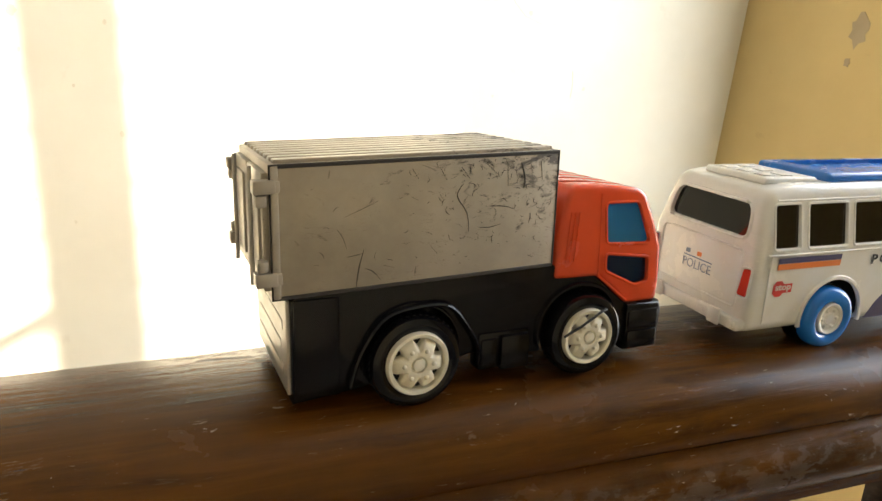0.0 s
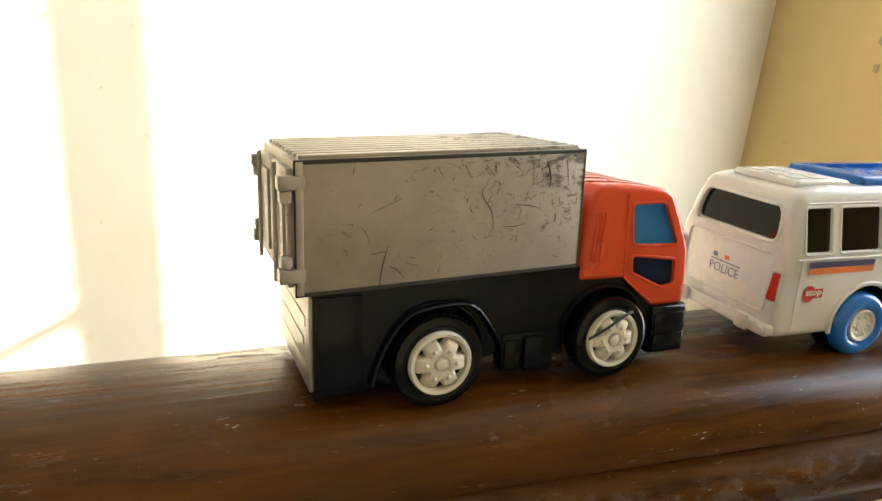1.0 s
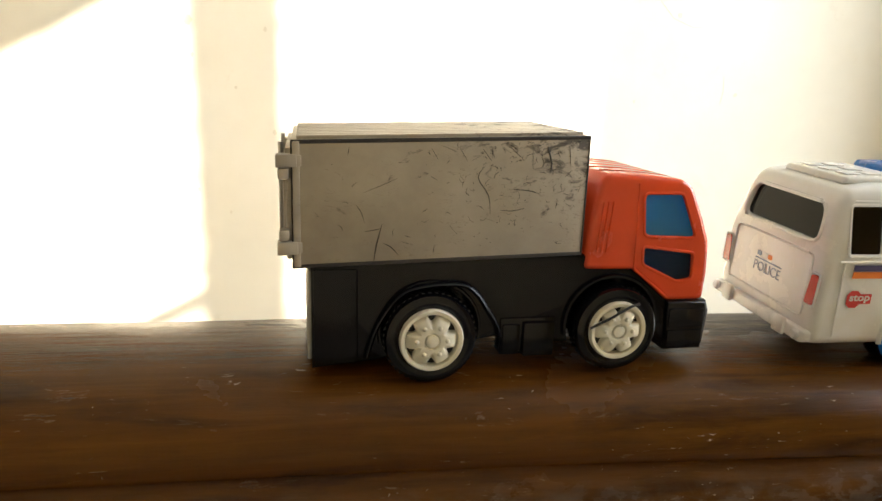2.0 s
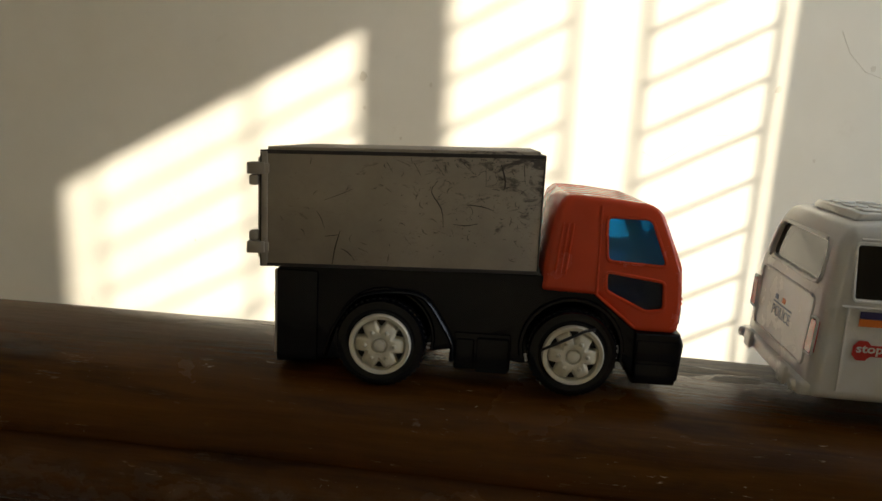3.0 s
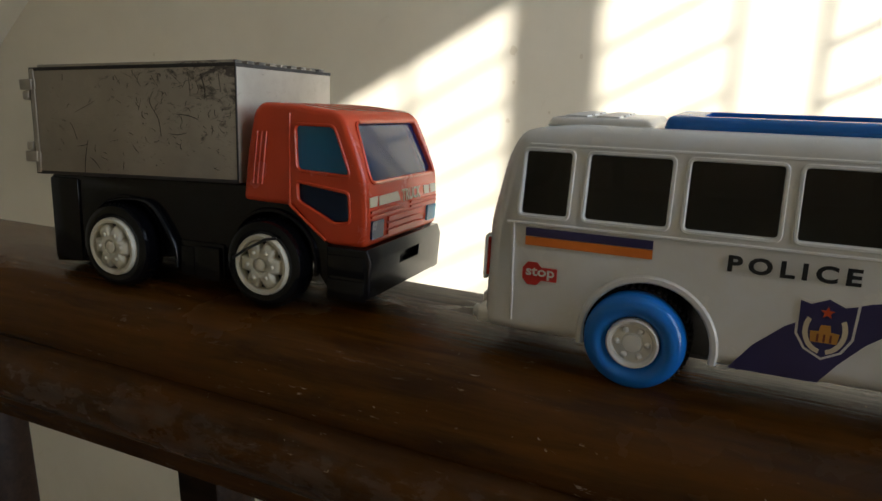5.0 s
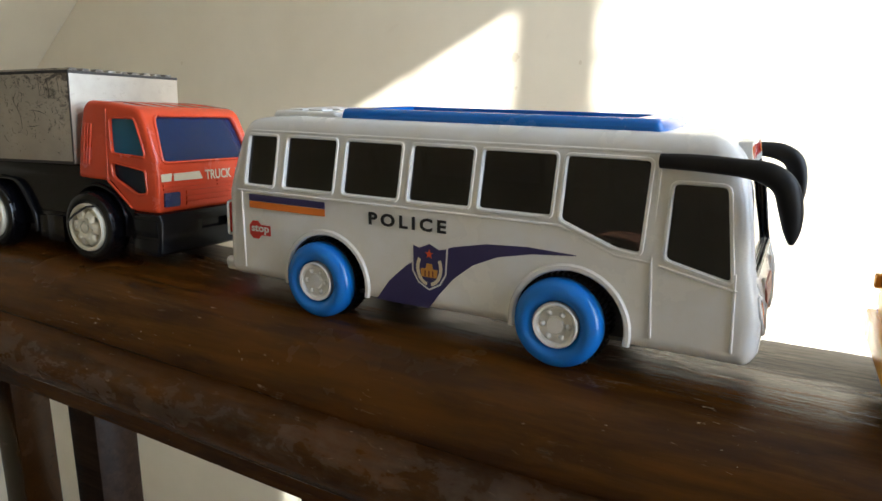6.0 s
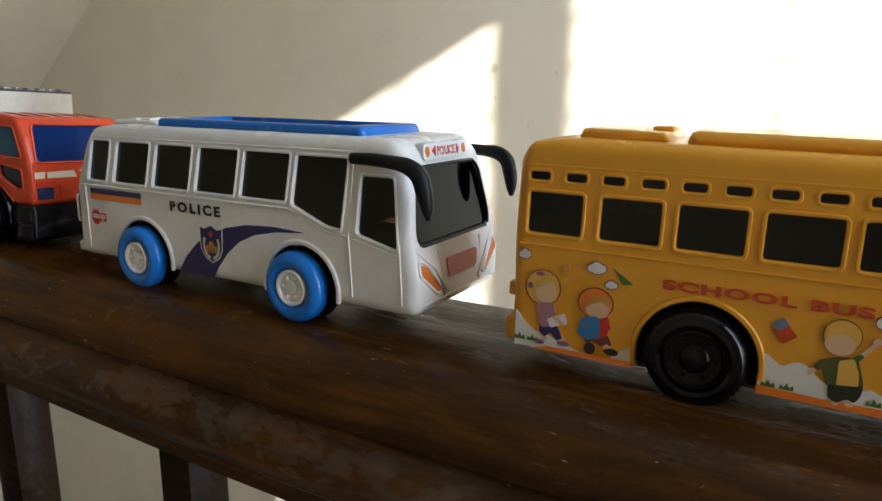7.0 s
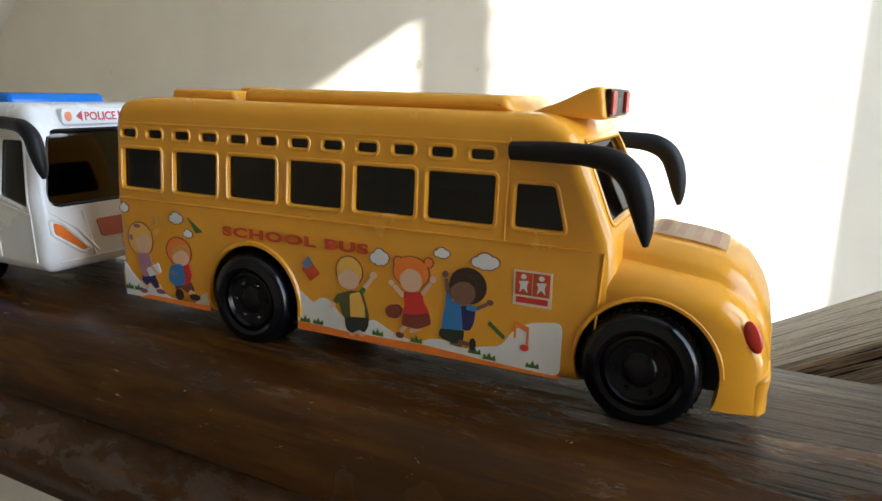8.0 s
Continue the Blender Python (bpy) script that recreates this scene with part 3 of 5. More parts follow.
    for f, y in ((1.0, 0.0060), (1.0, 0.0008), (0.96, -0.0002), (0.86, -0.0011), (0.66, -0.0018)):
        rows.append([(edge(2 * math.pi * k / 96) * f * math.cos(2 * math.pi * k / 96), s * y, edge(2 * math.pi * k / 96) * f * math.sin(2 * math.pi * k / 96)) for k in range(96)])
    for r, y in ((0.0033, -0.0016), (0.0029, -0.0008), (0.0025, -0.0008), (0.0023, -0.0018), (0.0012, -0.0020)):
        rows.append([(r * math.cos(2 * math.pi * k / 96), s * y, r * math.sin(2 * math.pi * k / 96)) for k in range(96)])
    bms = [ring, skin(bmesh.new(), rows)]
    for k in range(6):
        a = 2 * math.pi * (k + 0.5) / 6
        bolt = bmesh.new()
        bmesh.ops.create_icosphere(bolt, subdivisions=2, radius=0.0010)
        bms.append(moved(bolt, 0.0058 * math.cos(a), s * -0.0015, 0.0058 * math.sin(a)))
    return join(*bms)


def slot_shade_disc(side):
    """A dark disc that paints the shade in the openings between the lobes."""
    s = -side
    return lathe([(0.0, s * 0.0052), (0.0100, s * 0.0052), (0.0100, s * 0.0022), (0.0, s * 0.0022)], 32)


TRUCK_TYRE = [(0.0, 0.0125), (0.0150, 0.0125), (0.0170, 0.0115), (0.0176, 0.0095), (0.0176, 0.0025), (0.0170, 0.0008), (0.0152, 0.0), (0.0135, 0.0002), (0.0123, 0.0008), (0.0121, 0.006), (0.0, 0.006)]
for x, y in ((0.0918, -0.0440), (0.1705, -0.0435)):
    for side in (-1, 1):
        w = wheel(truck, x - TX, y if side < 0 else 0.0425, 0.0164 if x < 0.1 else 0.0172, side, TRUCK_TYRE,
              [("rim", truck_rim, M_CREAM, "cream plastic rim with round bolts"), ("slot_shade", slot_shade_disc, M_INSIDE, "dark disc painting the shade between the lobes")],
              tread=44, tread_r=0.0176, tread_y=(0.0028, 0.0092), turn=x * 40)
        w.scale = (1.05, 1.0, 1.05) if x < 0.1 else (1.02, 1.0, 1.02)

# chassis with arches
chassis = hull_y(T([(0.0455, 0.9415), (0.0455, 0.982), (0.050, 0.9865), (0.158, 0.9865), (0.163, 0.981), (0.178, 0.981), (0.196, 0.966), (0.2115, 0.966), (0.2125, 0.958), (0.2115, 0.9465), (0.196, 0.9465), (0.190, 0.955),
                    (0.150, 0.948), (0.120, 0.952), (0.072, 0.944)]), 0.0352, 0.0012, 2)
wells = [moved(lathe([(0.0, -0.05), (0.0198, -0.05), (0.0198, -0.022), (0.0, -0.022)], 36), x - TX, 0, z) for x, z in ((0.0925, 0.0175), (0.1705, 0.0178))]
wells += [moved(lathe([(0.0, 0.022), (0.0198, 0.022), (0.0198, 0.05), (0.0, 0.05)], 36), x - TX, 0, z) for x, z in ((0.0925, 0.0175), (0.1705, 0.0178))]
part("chassis", cut(chassis, *wells, block(0.010, 0.117, -0.02, 0.02, 0.03, 0.0468)), M_BLACK, truck, "glossy black chassis with wheel arches")


def arch_lip(cx, cz, r, a0, a1, y, thick=0.0011, legs=()):
    pts = [(cx + r * math.cos(radians(a0 + (a1 - a0) * k / 16)), y, cz + r * math.sin(radians(a0 + (a1 - a0) * k / 16))) for k in range(17)]
    return tube(pts, [(thick, thick * 1.6)] * 17, 6)


for s in (-1, 1):
    guard = [(-0.025, -0.009), (-0.021, 0.0035), (-0.0126, 0.0158), (-0.003, 0.0197), (0.011, 0.0204), (0.018, 0.0174), (0.024, 0.0092), (0.029, 0.0002), (0.029, -0.0075)]
    rows = smooth_path([((0.0530 + x, s * 0.0362, 0.0166 + z),) for x, z in guard])
    part("mudguard", join(tube([tuple(q) for q in rows], [(0.0011, 0.0024)] * len(rows), 8), arch_lip(0.0925 - TX, 0.0175, 0.0206, -12, 192, s * 0.0354, 0.0008)), M_BLACK, truck, "glossy black flared mudguard")
    part("front_mudguard", arch_lip(0.1705 - TX, 0.0178, 0.0208, -12, 192, s * 0.0354), M_BLACK, truck)
    part("side_tank", join(block(0.0925, 0.1060, min(s * 0.030, s * 0.0385), max(s * 0.030, s * 0.0385), 0.0052, 0.0200, bevel=0.0009),
                               block(0.0838, 0.0915, min(s * 0.030, s * 0.0372), max(s * 0.030, s * 0.0372), 0.0058, 0.0190, bevel=0.0009),
                               block(0.0830, 0.1068, min(s * 0.028, s * 0.0362), max(s * 0.028, s * 0.0362), 0.0055, 0.0215, bevel=0.0008)), M_BLACK, truck, "black side tank in two steps")
    part("rear_panel", block(0.0462 - TX, 0.0635 - TX, min(s * 0.03, s * 0.0362), max(s * 0.03, s * 0.0362), 0.0046, 0.0438, bevel=0.0009), M_BLACK, truck)
# rear grid plate
grid = join(block(0.0050, 0.0066, -0.033, 0.033, 0.006, 0.043, bevel=0.0006), *[block(0.0046, 0.0058, -0.027 + 0.004 * (k % 2), 0.027 - 0.003 * k, z, z + 0.0040, bevel=0.0003, seg=1) for k, z in enumerate((0.012, 0.021, 0.030))])
part("rear_plate", grid, M_TIN, truck, "pale shiny rear plate with raised bars")
# front bumper
bumper = cut(hull_y(T([(0.1965, 0.9432), (0.2095, 0.9432), (0.2150, 0.9455), (0.2162, 0.961), (0.2145, 0.9655), (0.196, 0.9655)]), 0.0372, 0.002, 3),
             block(0.170, 0.185, -0.010, 0.010, 0.0165, 0.0215))
part("bumper", bumper, M_BLACK, truck, "black front bumper with steps")
for s in (-1, 1):
    part("bumper_step", join(*[block(0.197 - TX, 0.2135 - TX, min(s * 0.034, s * 0.0379), max(s * 0.034, s * 0.0379), 0.0052 + 0.0098 * k, 0.0138 + 0.0098 * k, bevel=0.0007) for k in range(2)]), M_BLACK, truck)

# cab
CAB = T([(0.1560, 0.980), (0.1580, 1.0), (0.1612, 1.0168), (0.1650, 1.0203), (0.180, 1.0197), (0.1985, 1.0178), (0.2030, 1.0150), (0.2085, 1.003), (0.2130, 0.991), (0.2138, 0.978), (0.2132, 0.9655), (0.1955, 0.9655), (0.1800, 0.9795)])
cab_hull = hull_y(CAB, 0.0362, 0.0026, 4, 0.0026)
cab_in = hull_y(inset(CAB, 0.0018), 0.0346, 0.0028, 3, 0.003)
W_UP = rounded(T([(0.1812, 1.0118), (0.1985, 1.0118), (0.2060, 0.9935), (0.1825, 0.9945)]), 0.0022)
W_LOW = rounded(T([(0.1825, 0.9895), (0.2055, 0.9865), (0.2062, 0.9755), (0.1995, 0.9745), (0.1830, 0.9822)]), 0.0016)
shield = rounded([(-0.0275, 0.0745), (0.0275, 0.0745), (0.0312, 0.0525), (-0.0312, 0.0525)], 0.0028)
vents = [block(0.1262, 0.157, -0.0268 + 0.0120 * k, -0.0216 + 0.0120 * k, 0.0765, 0.09) for k in range(5)]
cab = cut(cab_hull, cab_in, slab_y(W_UP, -0.06, 0.06), slab_y(W_LOW, -0.06, 0.06), slab_x(shield, 0.158, 0.20), *vents)
cab = bent(cab, lambda c: Vector((c.x, c.y * (1 - 1.4 * max(0, c.z - 0.052)), c.z)))
cab_part = part("cab", cab, M_RED, truck, "orange-red plastic cab")


def truck_side(c):
    return Vector((c.x, c.y * (1 - 1.4 * max(0, c.z - 0.052)), c.z))


for s in (-1, 1):
    for outline, name in ((W_UP, "side_window"), (W_LOW, "lower_window")):
        part(name, bent(slab_y(inset(outline, -0.0008), s * 0.0346, s * 0.0337), truck_side), M_BLUEGLASS if name == "side_window" else M_NAVYGLASS, cab_part, "translucent blue window" if name == "side_window" else "blue window, the dark behind it put into its tint")
        ring = [(x, s * 0.0361, z) for x, z in inset(outline, -0.0004)]
        part("window_rim", bent(tube(ring, 0.0007, 6, True), truck_side), M_RED, cab_part)
    ribs = [tube([(0.1225 + 0.0021 * k, s * 0.0361, 0.049), (0.1245 + 0.0021 * k, s * 0.0361, 0.070)], 0.00055, 6) for k in range(3)]
    part("cab_rib", bent(join(*ribs), truck_side), M_RED, cab_part)
    for a, b in (((0.1395, 0.0775), (0.1400, 0.0415)), ((0.1400, 0.0415), (0.1565, 0.0285))):
        part("door_seam", bent(tube([(a[0], s * 0.0361, a[1]), (b[0], s * 0.0361, b[1])], 0.0006, 6), truck_side), M_RED, cab_part)


def cab_front(z):
    pts = [(0.0268, 0.1742), (0.0393, 0.1748), (0.0523, 0.1740), (0.0643, 0.1695), (0.0778, 0.1635)]
    return float(np.interp(z, [p[0] for p in pts], [p[1] for p in pts]))


def on_front(bm, lift):
    """Lays a thing drawn in y-z (x as its lift) on the cab's sloping front."""
    return bent(bm, lambda c: Vector((cab_front(c.z) + lift + c.x, c.y, c.z)))


part("windscreen", on_front(slab_x(inset(shield, -0.001), -0.0022, -0.0012), 0), M_DEEPBLUE, cab_part, "translucent blue windscreen")
part("windscreen_rim", tube([(cab_front(z) + 0.0001, y, z) for y, z in inset(shield, -0.0005)], 0.0008, 6, True), M_RED, cab_part)
# dark sheet added below the roof slots to stand for the shade inside
part("vent_shade", block(0.124, 0.158, -0.028, 0.028, 0.0762, 0.0768), M_INSIDE, cab_part)
for s in (-1, 1):
    part("headlight", on_front(slab_x(rounded([(s * 0.0325, 0.0300), (s * 0.0325, 0.0372), (s * 0.0225, 0.0372), (s * 0.0225, 0.0300)], 0.0008), -0.001, 0.0009), 0), M_BLUEGLASS if s > 0 else ink("lamp_blue", (0.012, 0.03, 0.12), 0.2), cab_part, "dark blue square headlight")
    part("stripe", on_front(slab_x([(s * 0.0335, 0.0428), (s * 0.0335, 0.0465), (s * 0.0265, 0.0468), (s * 0.0275, 0.0428)], -0.0004, 0.0003), 0), I_PALE, cab_part, "worn silver stripe")
    part("stripe", on_front(slab_x([(s * 0.0255, 0.0428), (s * 0.0255, 0.0465), (s * (0.0080 if s < 0 else 0.0190), 0.0468), (s * (0.0060 if s < 0 else 0.0200), 0.0428)], -0.0004, 0.0003), 0), I_PALE, cab_part, "worn silver stripe")
    part("grille_line", on_front(join(*[slab_x(rect(min(s * 0.004, s * 0.033), max(s * 0.004, s * 0.033), z, z + 0.0009), -0.0006, 0.0008) for z in (0.0405, 0.0385)]), 0), M_RED, cab_part)
grille = join(*[slab_x(rect(-0.018, 0.018, 0.030 + 0.0028 * k, 0.0318 + 0.0028 * k), -0.0008, 0.0009) for k in range(3)])
part("grille", on_front(grille, 0), M_RED, cab_part)
word = fit_text("TRUCK", -0.0040, 0.0155, 0.0420, 0.0472, 0.0002)
part("lettering", on_front(bent(word, lambda c: Vector((-c.y + 0.0002, c.x, c.z))), 0.0), I_PALE, cab_part, "silver word TRUCK")

# cargo box
tin_tree_name = "scratched_tin"
mat, tree, bsdf = nodes_of(tin_tree_name)
v = coords(tree)
cloud = noise_of(tree, v, 28, 6, 0.65)
base = ramp(tree, cloud, [(0.3, (0.34, 0.30, 0.238)), (0.7, (0.47, 0.42, 0.345))])
fleck = noise_of(tree, coords(tree, (1, 1, 2.2)), 95, 7, 0.72, 1.2)
sep = tree.nodes.new("ShaderNodeSeparateXYZ")
tcn = tree.nodes.new("ShaderNodeTexCoord")
tree.links.new(tcn.outputs["Object"], sep.inputs[0])
grow = node(tree, "ShaderNodeMapRange")
for key, value in (("From Min", 0.04), ("From Max", 0.118), ("To Min", 0.0), ("To Max", 0.20)):
    grow.inputs[key].default_value = value
tree.links.new(sep.outputs["X"], grow.inputs["Value"])
rise = node(tree, "ShaderNodeMapRange")
for key, value in (("From Min", 0.05), ("From Max", 0.092), ("To Min", 0.0), ("To Max", 1.0)):
    rise.inputs[key].default_value = value
tree.links.new(sep.outputs["Z"], rise.inputs["Value"])
side_only = node(tree, "ShaderNodeMapRange")
for key, value in (("From Min", 0.1153), ("From Max", 0.1148), ("To Min", 0.0), ("To Max", 1.0)):
    side_only.inputs[key].default_value = value
tree.links.new(sep.outputs["X"], side_only.inputs["Value"])
flank = tree.nodes.new("ShaderNodeMath")
flank.operation = "MULTIPLY"
tree.links.new(grow.outputs[0], flank.inputs[0])
tree.links.new(side_only.outputs[0], flank.inputs[1])
prod = tree.nodes.new("ShaderNodeMath")
prod.operation = "MULTIPLY_ADD"
tree.links.new(flank.outputs[0], prod.inputs[0])
tree.links.new(rise.outputs[0], prod.inputs[1])
tree.links.new(fleck, prod.inputs[2])
worn = ramp(tree, prod.outputs[0], [(0.635, grey(0)), (0.74, grey(0.85))])
line_noise = noise_of(tree, coords(tree, (60, 60, 260)), 1.0, 2, 0.4, 3.0)
hair = ramp(tree, line_noise, [(0.490, grey(0)), (0.5, grey(0.5)), (0.510, grey(0))])
patchy = ramp(tree, noise_of(tree, v, 60, 3), [(0.52, grey(0)), (0.62, grey(1))])
colour = mix(tree, worn, base, (0.05, 0.045, 0.04))
colour = mix(tree, mix(tree, 1.0, hair, patchy, "MULTIPLY"), colour, (0.07, 0.06, 0.05))
tree.links.new(colour, bsdf.inputs["Base Color"])
bsdf.inputs["Metallic"].default_value, bsdf.inputs["Roughness"].default_value = 0.35, 0.42
bump(tree, bsdf, fleck, 0.12, 0.0006)
M_SCRATCHED = mat
M_SCRAPE = ink("scrape", (0.035, 0.03, 0.026), 0.6)

BX0, BX1, BZ0, BZ1, BH = 0.0, 0.1155, 0.0462, 0.0945, 0.0365
cargo = part("cargo_box", bent(block(BX0, BX1, -BH, BH, BZ0, BZ1, bevel=0.0007), lambda c: Vector((c.x, c.y, c.z + 0.03 * c.x - 0.0015))), M_SCRATCHED, truck, "scratched silver cargo box with dark rubbed edges")


def boxed(bm):
    return bent(bm, lambda c: Vector((c.x, c.y, c.z + 0.03 * c.x - 0.0015)))


for k in range(9):
    y = -0.0315 + 0.00788 * k
    part("roof_rib", boxed(block(0.002, 0.1135, y - 0.0024, y + 0.0024, BZ1 - 0.0006, BZ1 + 0.0014, bevel=0.0005)), M_SCRATCHED, cargo)
edge = [boxed(block(BX0 - 0.0002, BX1 + 0.0002, -BH - 0.00020, -BH + 0.0005, z - 0.00075, z + 0.00075, bevel=0.0002, seg=1)) for z in (BZ0 + 0.0007, BZ1 - 0.0007)]
edge.append(boxed(block(BX1 - 0.0004, BX1 + 0.0002, -BH, BH, BZ1 - 0.0016, BZ1 - 0.0001, bevel=0.0002, seg=1)))
edge.append(boxed(block(BX0 - 0.0002, BX0 + 0.0004, -BH - 0.0002, -BH + 0.0005, BZ0, BZ1, bevel=0.0002, seg=1)))
part("worn_edge", join(*edge, boxed(block(BX1 - 0.0005, BX1 + 0.0002, -BH - 0.0002, -BH + 0.0006, BZ0, BZ1, bevel=0.0002, seg=1))), M_SCRAPE, cargo, "dark worn paint along the edges")


def scrape(points, width):
    pts = [(x, -BH - 0.00004, z) for x, z in points]
    rows = smooth_path([(p, (width * f, 0.0001)) for p, f in zip(pts, [0.4] + [0.9] * (len(pts) - 2) + [0.25])], 3)
    return boxed(tube([tuple(q[:3]) for q in rows], [(q[3], q[4]) for q in rows], 6))


SCRAPES = [([(0.0305, 0.0475), (0.0315, 0.0545), (0.0335, 0.0620)], 0.00024), ([(0.034, 0.0545), (0.037, 0.0530), (0.040, 0.0495)], 0.00016),
           ([(0.027, 0.0595), (0.031, 0.0600), (0.0335, 0.0605)], 0.00013), ([(0.0235, 0.070), (0.0255, 0.067), (0.027, 0.0625)], 0.00010),
           ([(0.076, 0.0645), (0.075, 0.072), (0.0705, 0.079), (0.073, 0.0835)], 0.00015), ([(0.052, 0.0905), (0.0545, 0.0865)], 0.0002),
           ([(0.063, 0.0905), (0.066, 0.0855)], 0.0002), ([(0.072, 0.0900), (0.0755, 0.0855)], 0.0002), ([(0.083, 0.0905), (0.0875, 0.0865)], 0.0002),
           ([(0.085, 0.0740), (0.091, 0.0735), (0.096, 0.0720)], 0.00018), ([(0.080, 0.0660), (0.085, 0.0655), (0.090, 0.0665)], 0.00015),
           ([(0.060, 0.0605), (0.063, 0.0570)], 0.00013), ([(0.0265, 0.0745), (0.033, 0.0770), (0.039, 0.0795)], 0.00009),
           ([(0.052, 0.0800), (0.0545, 0.0785)], 0.00018), ([(0.041, 0.0550), (0.0455, 0.0535)], 0.00014), ([(0.098, 0.0905), (0.100, 0.084), (0.0995, 0.0800)], 0.0003),
           ([(0.092, 0.089), (0.0925, 0.0815)], 0.0002), ([(0.107, 0.0905), (0.108, 0.083)], 0.0003)]
rnd = random.Random(12)
for k in range(190):
    u = rnd.random() ** 0.5
    x, z = 0.045 + 0.067 * u, 0.092 - 0.034 * rnd.random() ** (1.0 + 1.2 * u)
    if k % 5 == 0:
        x, z = 0.008 + 0.10 * rnd.random(), 0.049 + 0.04 * rnd.random()
    a, n = rnd.uniform(0, math.pi), 0.0006 + 0.0032 * rnd.random() ** 2
    bend = rnd.uniform(-0.3, 0.3) * n
    SCRAPES.append(([(x, z), (x + n * math.cos(a) / 2 - bend * math.sin(a), min(0.0925, z + n * math.sin(a) / 2 + bend * math.cos(a))), (min(0.1145, x + n * math.cos(a)), min(0.0925, z + n * math.sin(a)))], rnd.uniform(0.00005, 0.00015)))
part("scratch", join(*[scrape(p, w * (1.25 if k < 18 else 1.0)) for k, (p, w) in enumerate(SCRAPES)]), M_SCRAPE, cargo, "dark scratches across the box side")
# rear doors, hinges and bars
for s in (-1, 1):
    door = part("rear_door", boxed(join(block(-0.0022, 0.0004, min(s * 0.0012, s * 0.0335), max(s * 0.0012, s * 0.0335), BZ0 + 0.003, BZ1 - 0.003, bevel=0.0005),
                                        block(-0.0032, -0.0015, min(s * 0.005, s * 0.030), max(s * 0.005, s * 0.030), BZ0 + 0.008, BZ1 - 0.008, bevel=0.0006))), M_SCRATCHED, cargo, "silver rear door leaf")
    part("lock_bar", boxed(tube([(-0.0042, s * 0.020, BZ0 + 0.002), (-0.0042, s * 0.020, BZ1 - 0.002)], 0.0009, 8)), M_TIN, door)
    for z0, z1, k0, k1 in ((0.0517, 0.0567, 0.0569, 0.0612), (0.0846, 0.0894, 0.0800, 0.0844)):
        y0, y1 = sorted((s * 0.0315, s * 0.0377))
        hinge = join(block(-0.0056, 0.0020, y0, y1, z0, z1, bevel=0.0005), block(-0.0050, -0.0008, y0 + 0.0004, y1 - 0.0004, k0, k1, bevel=0.0011),
                     tube([(-0.0036, s * 0.0346, min(z0, k0)), (-0.0036, s * 0.0346, max(z1, k1))], 0.0009, 10),
                     block(-0.0010, 0.0036, min(s * 0.0362, s * 0.0372), max(s * 0.0362, s * 0.0372), z0 + 0.0004, z1 - 0.0004, bevel=0.0003))
        part("hinge", boxed(hinge), M_SCRATCHED, cargo, "silver door hinge")
part("side_frame", boxed(block(0.0004, 0.0030, -BH - 0.0004, -BH + 0.001, BZ0 + 0.0005, BZ1 - 0.0005, bevel=0.0003)), M_SCRATCHED, cargo)
# the loose black thread on the front wheel
part("thread", tube([(0.1185, -0.0450, 0.0190), (0.126, -0.0466, 0.0235), (0.1355, -0.0462, 0.0285), (0.1395, -0.0448, 0.0290)], 0.0006, 6), I_BLACK, truck, "loose black thread across the front wheel")


# ---- coach in police colours
PX, PY, PZ = 0.264, 0.2525, 0.9330
coach = empty("toy_police_bus", PX, PY, PZ)
tagged(coach, "white toy police bus with blue wheels, on the handrail", "toy bus", "toys on the handrail")


def P(points):
    return shift(points, PX, PZ)


def coach_side(c):
    z = c.z
    k = 1.0 if z < 0.050 else 1 - 5.6 * (z - 0.050)
    return Vector((c.x, c.y * max(k, 0.8), z))


PH = 0.0387
COACH = P([(0.2640, 0.9445), (0.2655, 0.985), (0.2695, 1.006), (0.2735, 1.0145), (0.290, 1.0165), (0.455, 1.0165), (0.470, 1.0160), (0.4765, 1.0105), (0.4800, 1.0000), (0.4840, 0.975), (0.4872, 0.962), (0.4872, 0.9485), (0.4845, 0.9445)])
P_WINDOWS = [rounded(P([(a, 1.0078), (b, 1.0078), (b, 0.9872), (a, 0.9872)]), 0.0012) for a, b in ((0.2765, 0.2920), (0.2980, 0.3235), (0.3290, 0.3548), (0.3600, 0.3858), (0.3900, 0.4175))]
P_WINDOWS.append(rounded(P([(0.4215, 1.0076), (0.4495, 1.0076), (0.4490, 0.9780), (0.4410, 0.9788), (0.4215, 0.9862)]), 0.0014))
P_DOORWIN = rounded(P([(0.4575, 1.0010), (0.4735, 1.0010), (0.4775, 0.9722), (0.4575, 0.9770)]), 0.0018)
p_shield = rounded([(-0.0310, 0.0715), (0.0310, 0.0715), (0.0340, 0.0405), (-0.0340, 0.0405)], 0.005)
p_rear = rounded([(-0.0300, 0.0740), (0.0300, 0.0740), (0.0300, 0.0580), (-0.0300, 0.0580)], 0.005)
hollow = hull_y(inset(COACH, 0.0016), PH - 0.0016, 0.0036, 4, 0.004)
P_HUBS = ((0.0533, 0.0160), (0.1590, 0.0158))
arches = []
for hx, hz in P_HUBS:
    arches += [moved(lathe([(0.0, a), (0.0205, a), (0.0205, b), (0.0, b)], 40), hx + 0.0032, 0, hz) for a, b in ((-0.06, -0.020), (0.020, 0.06))]
shell = cut(hull_y(COACH, PH, 0.0050, 5, 0.005), hollow, *[slab_y(w, -0.06, 0.06) for w in P_WINDOWS + [P_DOORWIN]], slab_x(p_shield, 0.195, 0.26), slab_x(p_rear, -0.02, 0.014), *arches)
coach_body = part("body", bent(shell, coach_side), M_WHITE, coach, "glossy white plastic body")
